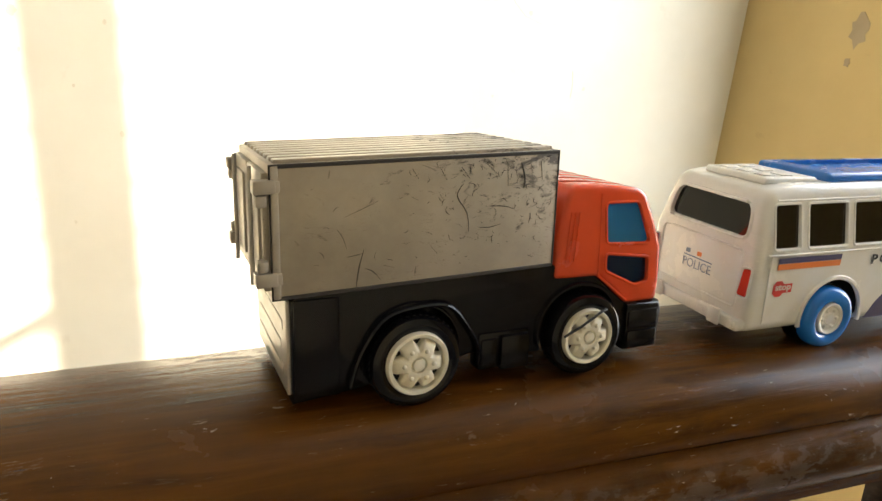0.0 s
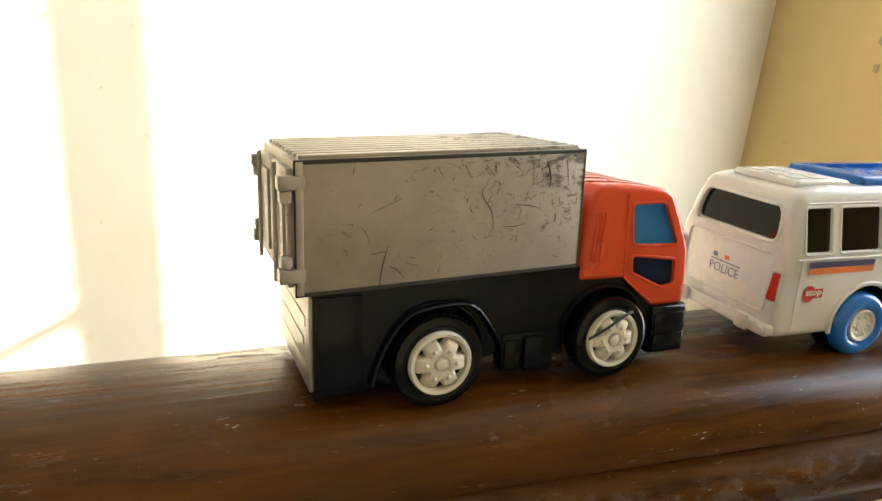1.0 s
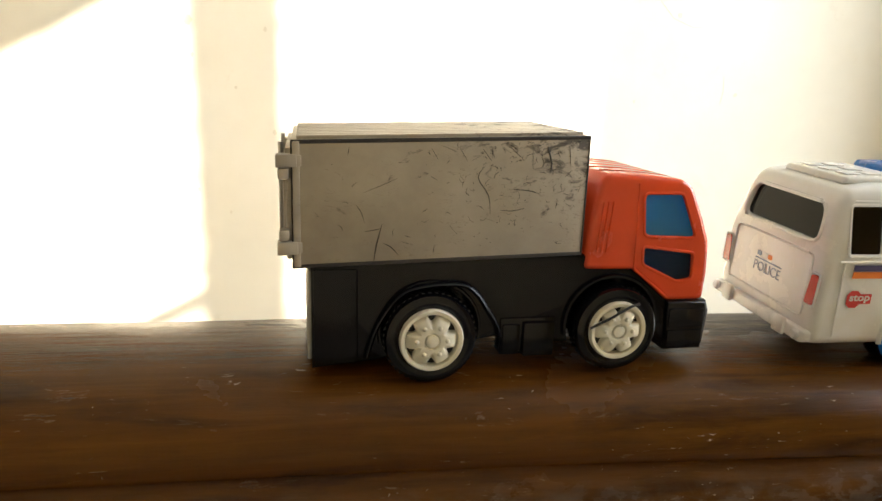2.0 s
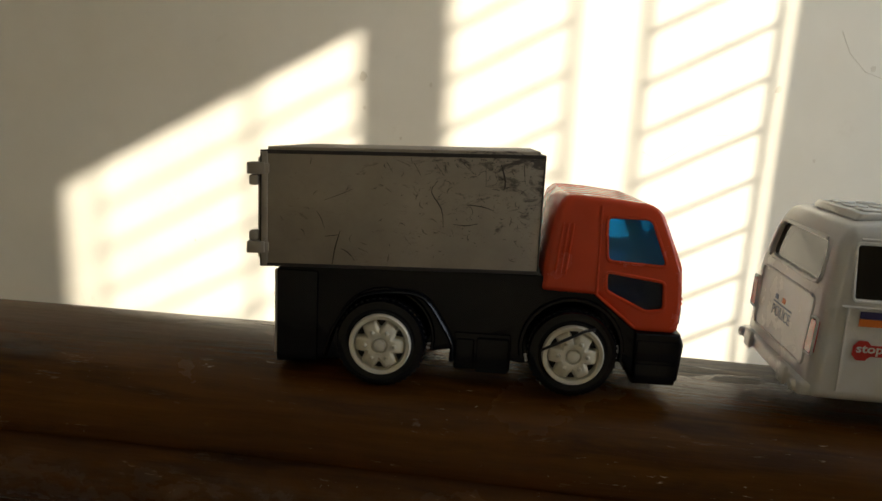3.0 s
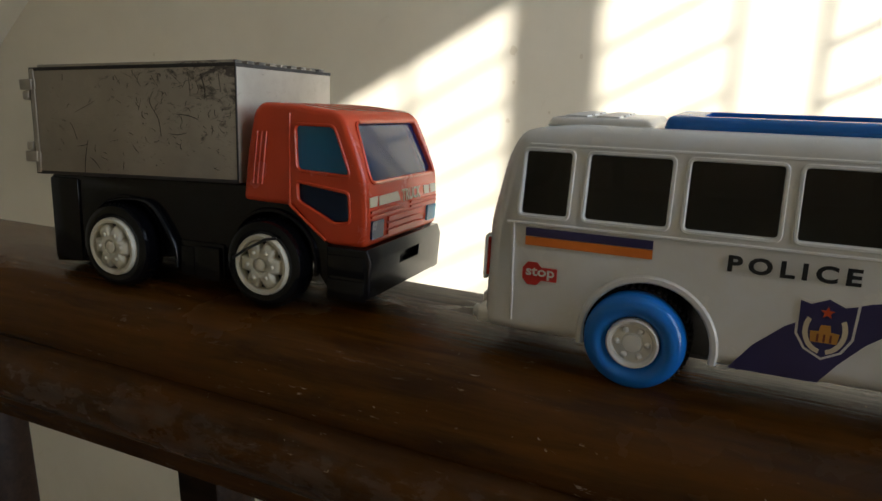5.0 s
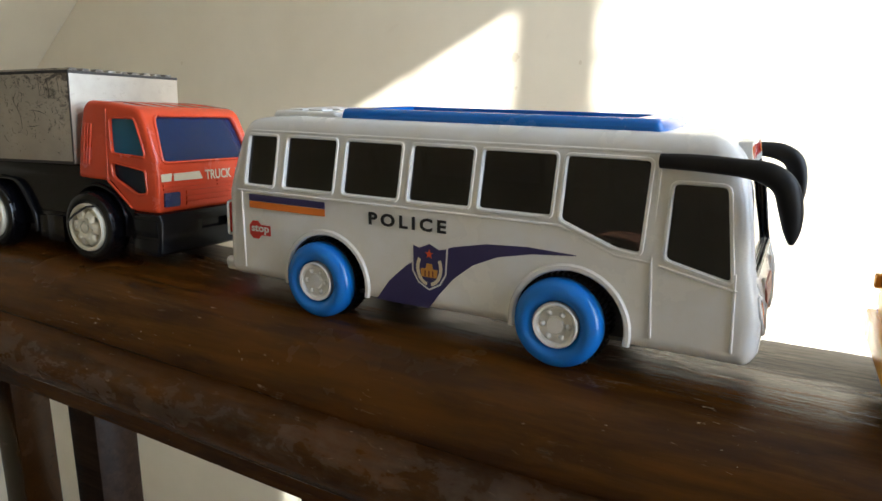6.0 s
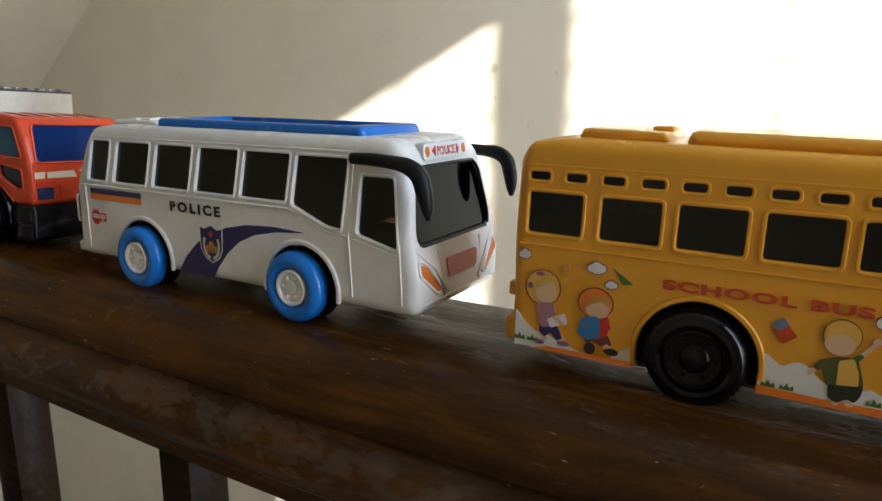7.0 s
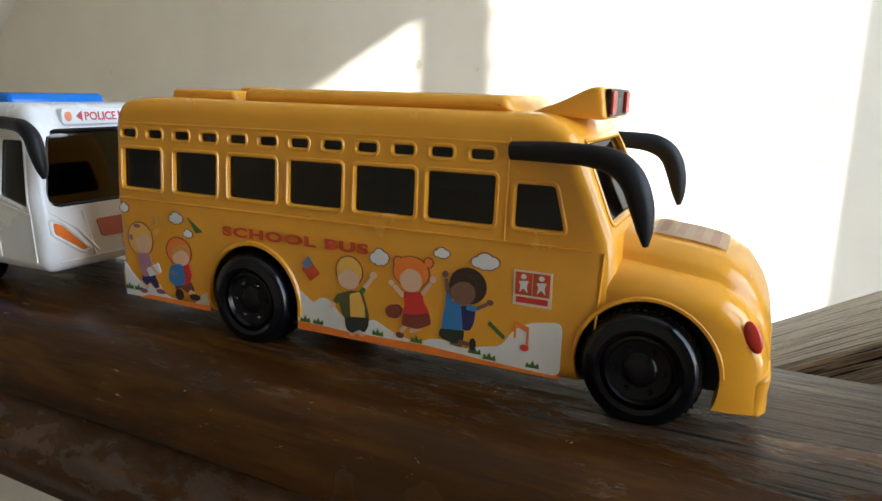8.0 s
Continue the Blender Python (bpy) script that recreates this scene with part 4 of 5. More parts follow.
part("underbody", join(block(0.004, 0.219, -0.034, 0.034, 0.0118, 0.0132), *[tube([(hx, -0.034, hz), (hx, 0.034, hz)], 0.0016, 8) for hx, hz in P_HUBS]), M_INSIDE, coach)
for s in (-1, 1):
    for w in P_WINDOWS + [P_DOORWIN]:
        pane = part("window", bent(slab_y(inset(w, -0.0006), s * (PH - 0.0014), s * (PH - 0.0022)), coach_side), M_SMOKE, coach_body, "dark smoked window")
        part("window_rim", bent(tube([(x, s * (PH - 0.0001), z) for x, z in inset(w, -0.0007)], 0.0007, 6, True), coach_side), M_WHITE, pane)
    # raised belt line, door seams, arch lips
    belt = P([(0.2722, 0.9842), (0.421, 0.9842), (0.441, 0.9762), (0.4528, 0.9752)])
    part("belt_line", bent(tube([(x, s * PH, z) for x, z in belt], [(0.0005, 0.00035)] * 4, 6), coach_side), M_WHITE, coach_body)
    for seam in (P([(0.4525, 1.006), (0.4530, 0.975), (0.4546, 0.9495)]), P([(0.2745, 0.984), (0.2750, 0.9495)]), P([(0.4785, 0.975), (0.4798, 0.9495)]), P([(0.4555, 0.9745), (0.4795, 0.9695)]), P([(0.2775, 1.0100), (0.452, 1.0105)])):
        part("seam", bent(tube([(x, s * (PH + 0.0000), z) for x, z in seam], 0.0005, 6), coach_side), M_WHITE, coach_body)
    for hx, hz in P_HUBS:
        lip = [(hx + 0.0032 + 0.0212 * math.cos(radians(-10 + 200 * k / 20)), s * PH, hz + 0.0212 * math.sin(radians(-10 + 200 * k / 20))) for k in range(21)]
        part("arch_lip", bent(tube(lip, [(0.0013, 0.0011)] * 21, 6), coach_side), M_WHITE, coach_body)


def coach_rim(side):
    s = -side
    bm = lathe([(0.0, s * 0.008), (0.0084, s * 0.008), (0.0084, s * -0.0016), (0.0078, s * -0.0022), (0.0068, s * -0.0018), (0.0063, s * -0.0008), (0.0034, s * -0.0008), (0.0030, s * -0.0016), (0.0, s * -0.0018)], 36)
    for k in range(6):
        a = 2 * math.pi * k / 6
        bolt = bmesh.new()
        bmesh.ops.create_icosphere(bolt, subdivisions=2, radius=0.0011)
        bm = join(bm, moved(bolt, 0.0048 * math.cos(a), s * -0.0009, 0.0048 * math.sin(a)))
    return bm


def blue_ring(side):
    s = -side
    return lathe([(0.0082, s * 0.0045)] + [(0.0122 + 0.0041 * math.cos(a), s * (0.0020 - 0.0045 * math.sin(a))) for a in [math.pi * (1 - k / 12) for k in range(13)]] + [(0.0163, s * 0.0045), (0.0082, s * 0.0045)], 48)


COACH_TYRE = [(0.0, 0.0150), (0.0156, 0.0150), (0.0166, 0.0140), (0.0166, 0.0046), (0.0158, 0.0040), (0.0, 0.0040)]
for hx, hz in P_HUBS:
    for s in (-1, 1):
        wheel(coach, hx, s * 0.0408, 0.0162, s, COACH_TYRE, [("wheel_ring", blue_ring, M_BLUE, "shiny bright blue wheel ring"), ("rim", coach_rim, M_WHITE, "white hub with six studs")],
              tread=52, tread_r=0.0171, tread_y=(0.0046, 0.0138))

# roof
part("roof_rack", bent(cut(hull_y(P([(0.318, 1.0150), (0.3195, 1.0205), (0.449, 1.0205), (0.4515, 1.0150)]), 0.0245, 0.0028, 4, 0.0018), block(0.066, 0.176, -0.0175, 0.0175, 0.0853, 0.095)), lambda c: c), M_ROOFBLUE, coach, "blue raised roof rack with sunken middle")
part("roof_hatch", join(hull_y(P([(0.279, 1.0155), (0.281, 1.0186), (0.313, 1.0186), (0.316, 1.0155)]), 0.0215, 0.0012, 3, 0.001),
                        *[block(0.020 + 0.011 * i, 0.028 + 0.011 * i, -0.016 + 0.0125 * j, -0.008 + 0.0125 * j, 0.0850, 0.0864, bevel=0.0006) for i in range(2) for j in range(3)]), M_WHITE, coach, "white roof hatch with raised vents")


def coach_front(z):
    pts = [(0.0115, 0.2215), (0.0155, 0.2232), (0.029, 0.2232), (0.042, 0.2200), (0.067, 0.2160), (0.0775, 0.2125)]
    return float(np.interp(z, [p[0] for p in pts], [p[1] for p in pts]))


def on_nose(bm, lift=0.0):
    return bent(bm, lambda c: coach_side(Vector((coach_front(c.z) + lift + c.x - 0.45 * max(0, abs(c.y) - 0.018) ** 1.5, c.y, c.z))))


part("windscreen", on_nose(slab_x(inset(p_shield, -0.001), -0.0024, -0.0012)), M_GREYGLASS, coach_body, "grey tinted windscreen")
part("windscreen_rim", on_nose(tube([(0.0, y, z) for y, z in inset(p_shield, -0.0003)], 0.0009, 6, True)), M_BLACK, coach_body)
part("sign_board", on_nose(slab_x(rounded([(-0.0225, 0.0742), (0.0225, 0.0742), (0.0225, 0.0812), (-0.0225, 0.0812)], 0.002), -0.003, 0.0012), 0.0), M_WHITE, coach, "white curved sign board over the windscreen")
part("lettering", on_nose(bent(fit_text("POLICE", -0.0095, 0.0095, 0.0758, 0.0796, 0.00015), lambda c: Vector((0.0013 - c.y, c.x, c.z)))), I_RED, coach_body, "red word POLICE on the sign board")
for s in (-1, 1):
    part("sign_arrow", on_nose(slab_x([(s * 0.0112, 0.0755), (s * 0.0112, 0.0800), (s * 0.0145, 0.0777)], 0.001, 0.0014)), I_RED, coach_body)
    part("roof_lamp", on_nose(slab_x(ellipse(s * 0.0190, 0.0777, 0.0020, 0.0021), 0.001, 0.0015)), I_LAMP, coach_body, "round amber lamp")
    lamp = [(s * 0.0350, 0.0352), (s * 0.0352, 0.0285), (s * 0.0225, 0.0188), (s * 0.0188, 0.0200), (s * 0.0300, 0.0330)]
    part("headlight", on_nose(slab_x(rounded(inset(lamp, 0.0010), 0.0010), -0.0012, 0.0010)), I_LAMP, coach_body, "slanting amber headlight")
    part("headlight_rim", on_nose(tube([(0.0006, y, z) for y, z in rounded(lamp, 0.0014)], 0.0008, 6, True)), M_WHITE, coach_body)
    part("nose_rib", on_nose(tube([(0.0005, s * 0.0345, 0.0385), (0.0005, s * 0.0240, 0.0300), (0.0005, s * 0.0150, 0.0185)], 0.0007, 6)), M_WHITE, coach_body)
    arm = [(0.1885, s * 0.0343, 0.0750), (0.200, s * 0.0360, 0.0752), (0.2125, s * 0.0387, 0.0748), (0.2200, s * 0.0403, 0.0738), (0.2250, s * 0.0405, 0.0705), (0.2272, s * 0.0403, 0.0640), (0.2282, s * 0.0397, 0.0575), (0.2285, s * 0.0393, 0.0535)]
    part("mirror", arm_bar(arm, [(0.0024, 0.0022), (0.0027, 0.0022), (0.0028, 0.0024), (0.0034, 0.0028), (0.0036, 0.0032), (0.0034, 0.0032), (0.0024, 0.0024), (0.0008, 0.001)]), M_MATT, coach, "black curved mirror arm")
part("grille_plate", on_nose(slab_x(rounded([(-0.0125, 0.0240), (0.0125, 0.0240), (0.0142, 0.0325), (-0.0142, 0.0325)], 0.002), -0.0006, 0.0006)), ink("rose", (0.58, 0.17, 0.11)), coach_body, "faded red grille plate")
part("nose_line", on_nose(join(tube([(0.0004, -0.033, 0.0160), (0.0004, 0.033, 0.0160)], 0.0006, 6), tube([(0.0004, -0.0165, 0.017), (0.0004, -0.0195, 0.037)], 0.0006, 6), tube([(0.0004, 0.0165, 0.017), (0.0004, 0.0195, 0.037)], 0.0006, 6))), M_WHITE, coach_body)


# rear end
def coach_tail(z):
    pts = [(0.0115, 0.0), (0.052, 0.0015), (0.073, 0.0055), (0.080, 0.0085)]
    return float(np.interp(z, [p[0] for p in pts], [p[1] for p in pts]))


def on_tail(bm, lift=0.0):
    """Things drawn in y-z; the tail looks to -x."""
    return bent(bm, lambda c: coach_side(Vector((coach_tail(c.z) - lift - c.x, c.y, c.z))))


part("rear_window", on_tail(slab_x(inset(p_rear, -0.001), -0.0024, -0.0014)), M_GREYGLASS, coach_body, "grey tinted rear window")
part("rear_window_rim", on_tail(tube([(0.0002, y, z) for y, z in inset(p_rear, -0.0008)], 0.0009, 6, True)), M_WHITE, coach_body)
part("engine_hatch", on_tail(tube([(0.0001, y, z) for y, z in rounded([(-0.0300, 0.052), (0.0300, 0.052), (0.0300, 0.023), (-0.0300, 0.023)], 0.003)], 0.0006, 6, True)), M_WHITE, coach_body)
part("rear_bumper", on_tail(hull_y(rect(-0.003, 0.003, 0.0125, 0.0185), 0.0375, 0.002, 3, 0.0012)), M_WHITE, coach_body)
for s in (-1, 1):
    part("bumper_bracket", on_tail(block(0.0028, 0.0048, min(s * 0.0180, s * 0.0260), max(s * 0.0180, s * 0.0260), 0.0120, 0.0205, bevel=0.0008)), M_WHITE, coach_body)
    knob = bent(lathe([(0.0, 0.0), (0.0024, 0.0), (0.0024, 0.0022), (0.0018, 0.0028), (0.0, 0.0028)], 18), lambda c: Vector((c.y, c.x, c.z)))
    part("bumper_knob", on_tail(moved(knob, 0.0020, s * 0.0335, 0.0158)), M_WHITE, coach_body, "round white bumper knob")
part("lettering", on_tail(bent(fit_text("POLICE", -0.0105, 0.0105, 0.0330, 0.0378, 0.0), lambda c: Vector((0.0002 - c.y, -c.x, c.z)))), ink("pale_greyblue", (0.26, 0.32, 0.42)), coach_body, "grey word POLICE on the tail")
part("tail_line", on_tail(slab_x(rect(-0.0105, 0.0105, 0.0388, 0.0394), -0.0002, 0.0002)), I_GREYBLUE, coach_body)
for k, ink_mat in enumerate((I_GREYBLUE, I_WHITE, I_ORANGE)):
    part("tail_badge", on_tail(slab_x(rect(0.0020 - 0.0043 * (k - 1), 0.0056 - 0.0043 * (k - 1) - 0.0004, 0.0405, 0.0428, 0.0005), -0.0002, 0.0002)), ink_mat, coach_body)
for s in (-1, 1):
    part("tail_light", on_tail(slab_x(rounded([(s * 0.0310, 0.0305), (s * 0.0367, 0.0305), (s * 0.0370, 0.0440), (s * 0.0325, 0.0440)], 0.0012), -0.0006, 0.0011)), I_REDLAMP, coach_body, "red tail light")
    part("tail_light_rim", on_tail(tube([(0.0006, y, z) for y, z in rounded([(s * 0.0302, 0.0296), (s * 0.0372, 0.0296), (s * 0.0374, 0.0449), (s * 0.0318, 0.0449)], 0.0014)], 0.0006, 6, True)), M_WHITE, coach_body)

# prints on the flanks
def swoosh():
    top = [(0.346, 0.9455), (0.352, 0.954), (0.360, 0.9615), (0.370, 0.9675), (0.381, 0.9715), (0.394, 0.9742), (0.410, 0.9752), (0.428, 0.9745)]
    low = [(0.428, 0.9742), (0.412, 0.9728), (0.399, 0.9700), (0.389, 0.9655), (0.381, 0.9590), (0.375, 0.9520), (0.3705, 0.9455)]
    return P(top + low)


SHIELD = P([(0.3625, 0.9712), (0.3660, 0.9702), (0.3705, 0.9722), (0.3748, 0.9702), (0.3785, 0.9712), (0.3780, 0.9600), (0.3755, 0.9555), (0.3705, 0.9528), (0.3655, 0.9555), (0.3628, 0.9600)])
for s in (-1, 1):
    def print_on(name, outline, mat, lift, label=""):
        bm = bent(slab_y(outline, s * (PH + lift), s * (PH + lift - 0.0002)), coach_side)
        return part(name, bm, mat, coach_body, label)
    print_on("stripe", P(rect(0.2790, 0.3205, 0.9800, 0.9828)), I_NAVY, 0.00010, "navy and orange stripe")
    print_on("stripe", P(rect(0.2790, 0.3205, 0.9768, 0.9798)), I_ORANGE, 0.00010, "navy and orange stripe")
    print_on("swoosh", swoosh(), I_NAVY, 0.00010, "navy curved band")
    print_on("badge", SHIELD, I_WHITE, 0.00018, "shield badge, navy and gold")
    print_on("badge_field", inset(SHIELD, 0.0007), I_NAVY, 0.00026)
    bx, bz = 0.3705 - PX, 0.9618 - PZ
    for side in (-1, 1):
        outer = [(bx + side * 0.0058 * math.cos(radians(a)), bz + 0.0072 * math.sin(radians(a))) for a in range(-80, 36, 14)]
        inner = [(bx + side * 0.0044 * math.cos(radians(a)), bz + 0.0058 * math.sin(radians(a))) for a in range(32, -81, -14)]
        print_on("badge_wreath", outer + inner, I_PALE, 0.00034)
    print_on("badge_gate", [(bx - 0.0034, bz - 0.0036), (bx + 0.0034, bz - 0.0036), (bx + 0.0038, bz - 0.0004), (bx + 0.0016, bz - 0.0002), (bx + 0.0012, bz + 0.0018), (bx - 0.0012, bz + 0.0018), (bx - 0.0016, bz - 0.0002), (bx - 0.0038, bz - 0.0004)], I_GOLD, 0.00042)
    for k in (-1, 0, 1):
        print_on("badge_line", rect(bx + 0.0017 * k - 0.0003, bx + 0.0017 * k + 0.0003, bz - 0.0034, bz - 0.0010), I_BROWN, 0.00050)
    print_on("badge_star", [(bx + (0.0019 if k % 2 == 0 else 0.0008) * math.sin(math.pi * k / 5), bz + 0.0056 + (0.0019 if k % 2 == 0 else 0.0008) * math.cos(math.pi * k / 5)) for k in range(10)], I_VERMILION, 0.00050)
    print_on("stop_sign", P([(0.2785, 0.9650), (0.2785, 0.9688), (0.2803, 0.9710), (0.2835, 0.9710), (0.2850, 0.9694), (0.2905, 0.9694), (0.2905, 0.9648), (0.2852, 0.9648), (0.2835, 0.9630), (0.2803, 0.9630)]), I_RED, 0.00010, "red octagon sticker reading stop")
    def letters(text, x0, x1, z0, z1, mat, lift, bold, label, space=1.0):
        bm = fit_text(text, x0, x1, z0, z1, bold, space)
        if s > 0:
            bm = bent(bm, lambda c: Vector((x0 + x1 - c.x, -c.y, c.z)))
        part("lettering", bent(moved(bm, 0, s * (PH + lift), 0), coach_side), mat, coach_body, label)
    letters("POLICE", 0.3425 - PX, 0.3775 - PX, 0.9760 - PZ, 0.9812 - PZ, I_BLACK, 0.00012, 0.00035, "black word POLICE", 1.4)
    letters("stop", 0.2797 - PX, 0.2897 - PX, 0.9652 - PZ, 0.9692 - PZ, I_WHITE, 0.00020, 0.0002, "white word stop")


# ---- school bus
SX, SY, SZ = 0.500, 0.2535, 0.9285
school = empty("toy_school_bus", 0.5215, 0.2542, 0.9312)
school.matrix_world = pose(0.5215, 0.2542, 0.9317, 0, 0.65, 2.2)
school.scale = (1.004, 1.033, 1.033)
tagged(school, "yellow toy school bus with printed sides, on the handrail", "toy bus", "toys on the handrail")


def S(points):
    return shift(points, SX, SZ)


SH = 0.0340


def school_side(c):
    k = 1.0 if c.z < 0.046 else 1 - 2.2 * (c.z - 0.046)
    return Vector((c.x, c.y * k, c.z))


SCHOOL = S([(0.5030, 0.9365), (0.5019, 0.982), (0.5022, 1.0060), (0.5058, 1.0125), (0.520, 1.0140), (0.674, 1.0128), (0.6835, 1.0090), (0.6875, 1.0010), (0.6985, 0.9770), (0.7000, 0.9365)])
S_STARTS = (0.5075, 0.5340, 0.5600, 0.5865, 0.6130, 0.6393)
S_WINDOWS = [rounded(S(rect(a, a + 0.0200 + 0.0005 * i, 0.9806, 0.9950)), 0.0012) for i, a in enumerate(S_STARTS)]
S_SLOTS = [rounded(S(rect(0.5072 + 0.01327 * k, 0.5148 + 0.01327 * k, 0.9993, 1.0022)), 0.0011) for k in range(12)]
S_DOORWIN = rounded(S([(0.6682, 0.9932), (0.6800, 0.9932), (0.6835, 0.9808), (0.6682, 0.9808)]), 0.0012)
s_shield = rounded([(-0.0265, 0.0765), (0.0265, 0.0765), (0.0285, 0.0545), (-0.0285, 0.0545)], 0.003)
s_rear = rounded([(-0.022, 0.0690), (0.022, 0.0690), (0.022, 0.0530), (-0.022, 0.0530)], 0.003)
S_HUBS = ((0.0700, 0.0160), (0.2080, 0.0160))
s_arch = [moved(lathe([(0.0, a), (0.0203, a), (0.0203, b), (0.0, b)], 40), S_HUBS[0][0], 0, S_HUBS[0][1]) for a, b in ((-0.06, -0.018), (0.018, 0.06))]
s_front = [moved(lathe([(0.0, a), (0.0200, a), (0.0200, b), (0.0, b)], 40), S_HUBS[1][0] + 0.001, 0, S_HUBS[1][1]) for a, b in ((-0.06, -0.018), (0.018, 0.06))]
s_front2 = [moved(lathe([(0.0, a), (0.0200, a), (0.0200, b), (0.0, b)], 40), S_HUBS[1][0] + 0.001, 0, S_HUBS[1][1]) for a, b in ((-0.06, -0.018), (0.018, 0.06))]
s_shell = cut(hull_y(SCHOOL, SH, 0.0048, 5, 0.004), hull_y(inset(SCHOOL, 0.0016), SH - 0.0016, 0.0034, 4, 0.003),
              *[slab_y(w, -0.06, 0.06) for w in S_WINDOWS + S_SLOTS + [S_DOORWIN]], slab_x(s_shield, 0.170, 0.22), slab_x(s_rear, -0.02, 0.014), *s_arch, *s_front)
school_body = part("body", bent(s_shell, school_side), M_YELLOW, school, "yellow plastic body with rows of windows")

# bonnet: sections (x, half width, top, corner radius)
SECTIONS = [(0.694, 0.0330, 0.9800, 0.010), (0.7007, 0.0335, 0.9797, 0.011), (0.7083, 0.0342, 0.9790, 0.012), (0.7168, 0.0346, 0.9780, 0.013), (0.7254, 0.0345, 0.9765, 0.014),
            (0.7324, 0.0340, 0.9725, 0.014), (0.7374, 0.0328, 0.9660, 0.013), (0.7400, 0.0312, 0.9595, 0.011), (0.7412, 0.0290, 0.9520, 0.008)]
rings = []
for x, hw, top, r in SECTIONS:
    x, top, low = x - SX, top - SZ, 0.0085
    ring = [(x, -hw, low)]
    for k in range(9):
        # shoulder over the mudguard, then the bonnet's own crown
        a = math.pi / 2 * k / 8
        ring.append((x, -hw + 0.010 * (1 - math.cos(a)), top - 0.0145 + 0.0075 * math.sin(a)))
    for k in range(7):
        a = math.pi / 2 * k / 6
        ring.append((x, -hw + 0.0105 + 0.009 * (1 - math.cos(a)) + 0.002 * k / 6, top - 0.0065 + 0.0060 * math.sin(a)))
    ring.append((x, -0.006, top))
    ring += [(px, -py, pz) for px, py, pz in ring[::-1]]
    rings.append(ring)
bonnet = cut(skin(bmesh.new(), rings), *s_front2, block(0.18, 0.232, -0.018, 0.018, 0.0, 0.035))
bonnet_part = part("bonnet", bonnet, M_YELLOW, school, "rounded yellow bonnet with mudguards")
part("bumper", hull_y(S([(0.7300, 0.9355), (0.7402, 0.9355), (0.7416, 0.9480), (0.7304, 0.9487)]), 0.0325, 0.003, 3, 0.0015), M_YELLOW, school, "yellow front bumper")
part("underbody", join(block(0.004, 0.195, -0.031, 0.031, 0.0088, 0.0100), *[tube([(hx, -0.030, hz), (hx, 0.030, hz)], 0.0016, 8) for hx, hz in S_HUBS]), M_INSIDE, school)

for s in (-1, 1):
    for w in S_WINDOWS + [S_DOORWIN]:
        pane = part("window", bent(slab_y(inset(w, -0.0006), s * (SH - 0.0014), s * (SH - 0.0022)), school_side), M_SMOKE, school_body, "dark smoked window")
        part("window_rim", bent(tube([(x, s * (SH - 0.0001), z) for x, z in inset(w, -0.0007)], 0.0007, 6, True), school_side), M_YELLOW, pane)
    for w in S_SLOTS:
        part("upper_window", bent(slab_y(inset(w, -0.0005), s * (SH - 0.0013), s * (SH - 0.0021)), school_side), M_SMOKE, school_body)
        part("upper_window_rim", bent(tube([(x, s * (SH - 0.0001), z) for x, z in inset(w, -0.0006)], 0.0006, 6, True), school_side), M_YELLOW, school_body)
    for seam in (S([(0.5052, 0.9763), (0.692, 0.9763)]), S([(0.6655, 1.006), (0.6655, 0.9763)]), S([(0.5085, 1.0045), (0.679, 1.0045)]), S([(0.6955, 0.976), (0.6935, 0.9380)])):
        part("seam", bent(tube([(x, s * (SH - 0.0001), z) for x, z in seam], 0.0004, 6), school_side), M_YELLOW, school_body)
    hx, hz = S_HUBS[0]
    part("arch_lip", bent(tube([(hx + 0.0208 * math.cos(radians(-8 + 196 * k / 20)), s * (SH - 0.0002), hz + 0.0208 * math.sin(radians(-8 + 196 * k / 20))) for k in range(21)], [(0.0011, 0.001)] * 21, 6), school_side), M_YELLOW, school_body)
    hx, hz = S_HUBS[1]
    part("arch_lip", tube([(hx + 0.001 + 0.0206 * math.cos(radians(5 + 175 * k / 20)), s * 0.0343, hz + 0.0206 * math.sin(radians(5 + 175 * k / 20))) for k in range(21)], [(0.0007, 0.0006)] * 21, 6), M_YELLOW, bonnet_part)
    lamp = bmesh.new()
    bmesh.ops.create_uvsphere(lamp, u_segments=20, v_segments=12, radius=1)
    part("side_lamp", moved(bent(lamp, lambda c: Vector((c.x * 0.0026, c.y * 0.0010, c.z * 0.0036 - c.x * 0.0022))), 0.2358, s * 0.0330, 0.0300), I_REDLAMP, bonnet_part, "red teardrop lamp")
    arm = [(0.1660, s * 0.0318, 0.0738), (0.178, s * 0.0335, 0.0742), (0.1900, s * 0.0362, 0.0740), (0.1975, s * 0.0382, 0.0726), (0.2022, s * 0.0392, 0.0690), (0.2050, s * 0.0392, 0.0628), (0.2064, s * 0.0388, 0.0565), (0.2070, s * 0.0384, 0.0518)]
    part("mirror", arm_bar(arm, [(0.0026, 0.0022), (0.0029, 0.0022), (0.0030, 0.0024), (0.0035, 0.0028), (0.0036, 0.0032), (0.0034, 0.0032), (0.0024, 0.0024), (0.0008, 0.001)]), M_MATT, school, "black curved mirror arm")

SCHOOL_TYRE = [(0.0, 0.0135), (0.0155, 0.0135), (0.0164, 0.0122), (0.0166, 0.0100), (0.0166, 0.0035), (0.0160, 0.0014), (0.0146, 0.0002), (0.0122, 0.0), (0.0110, 0.0008), (0.0106, 0.0030), (0.0, 0.0030)]


def school_rim(side):
    s = -side
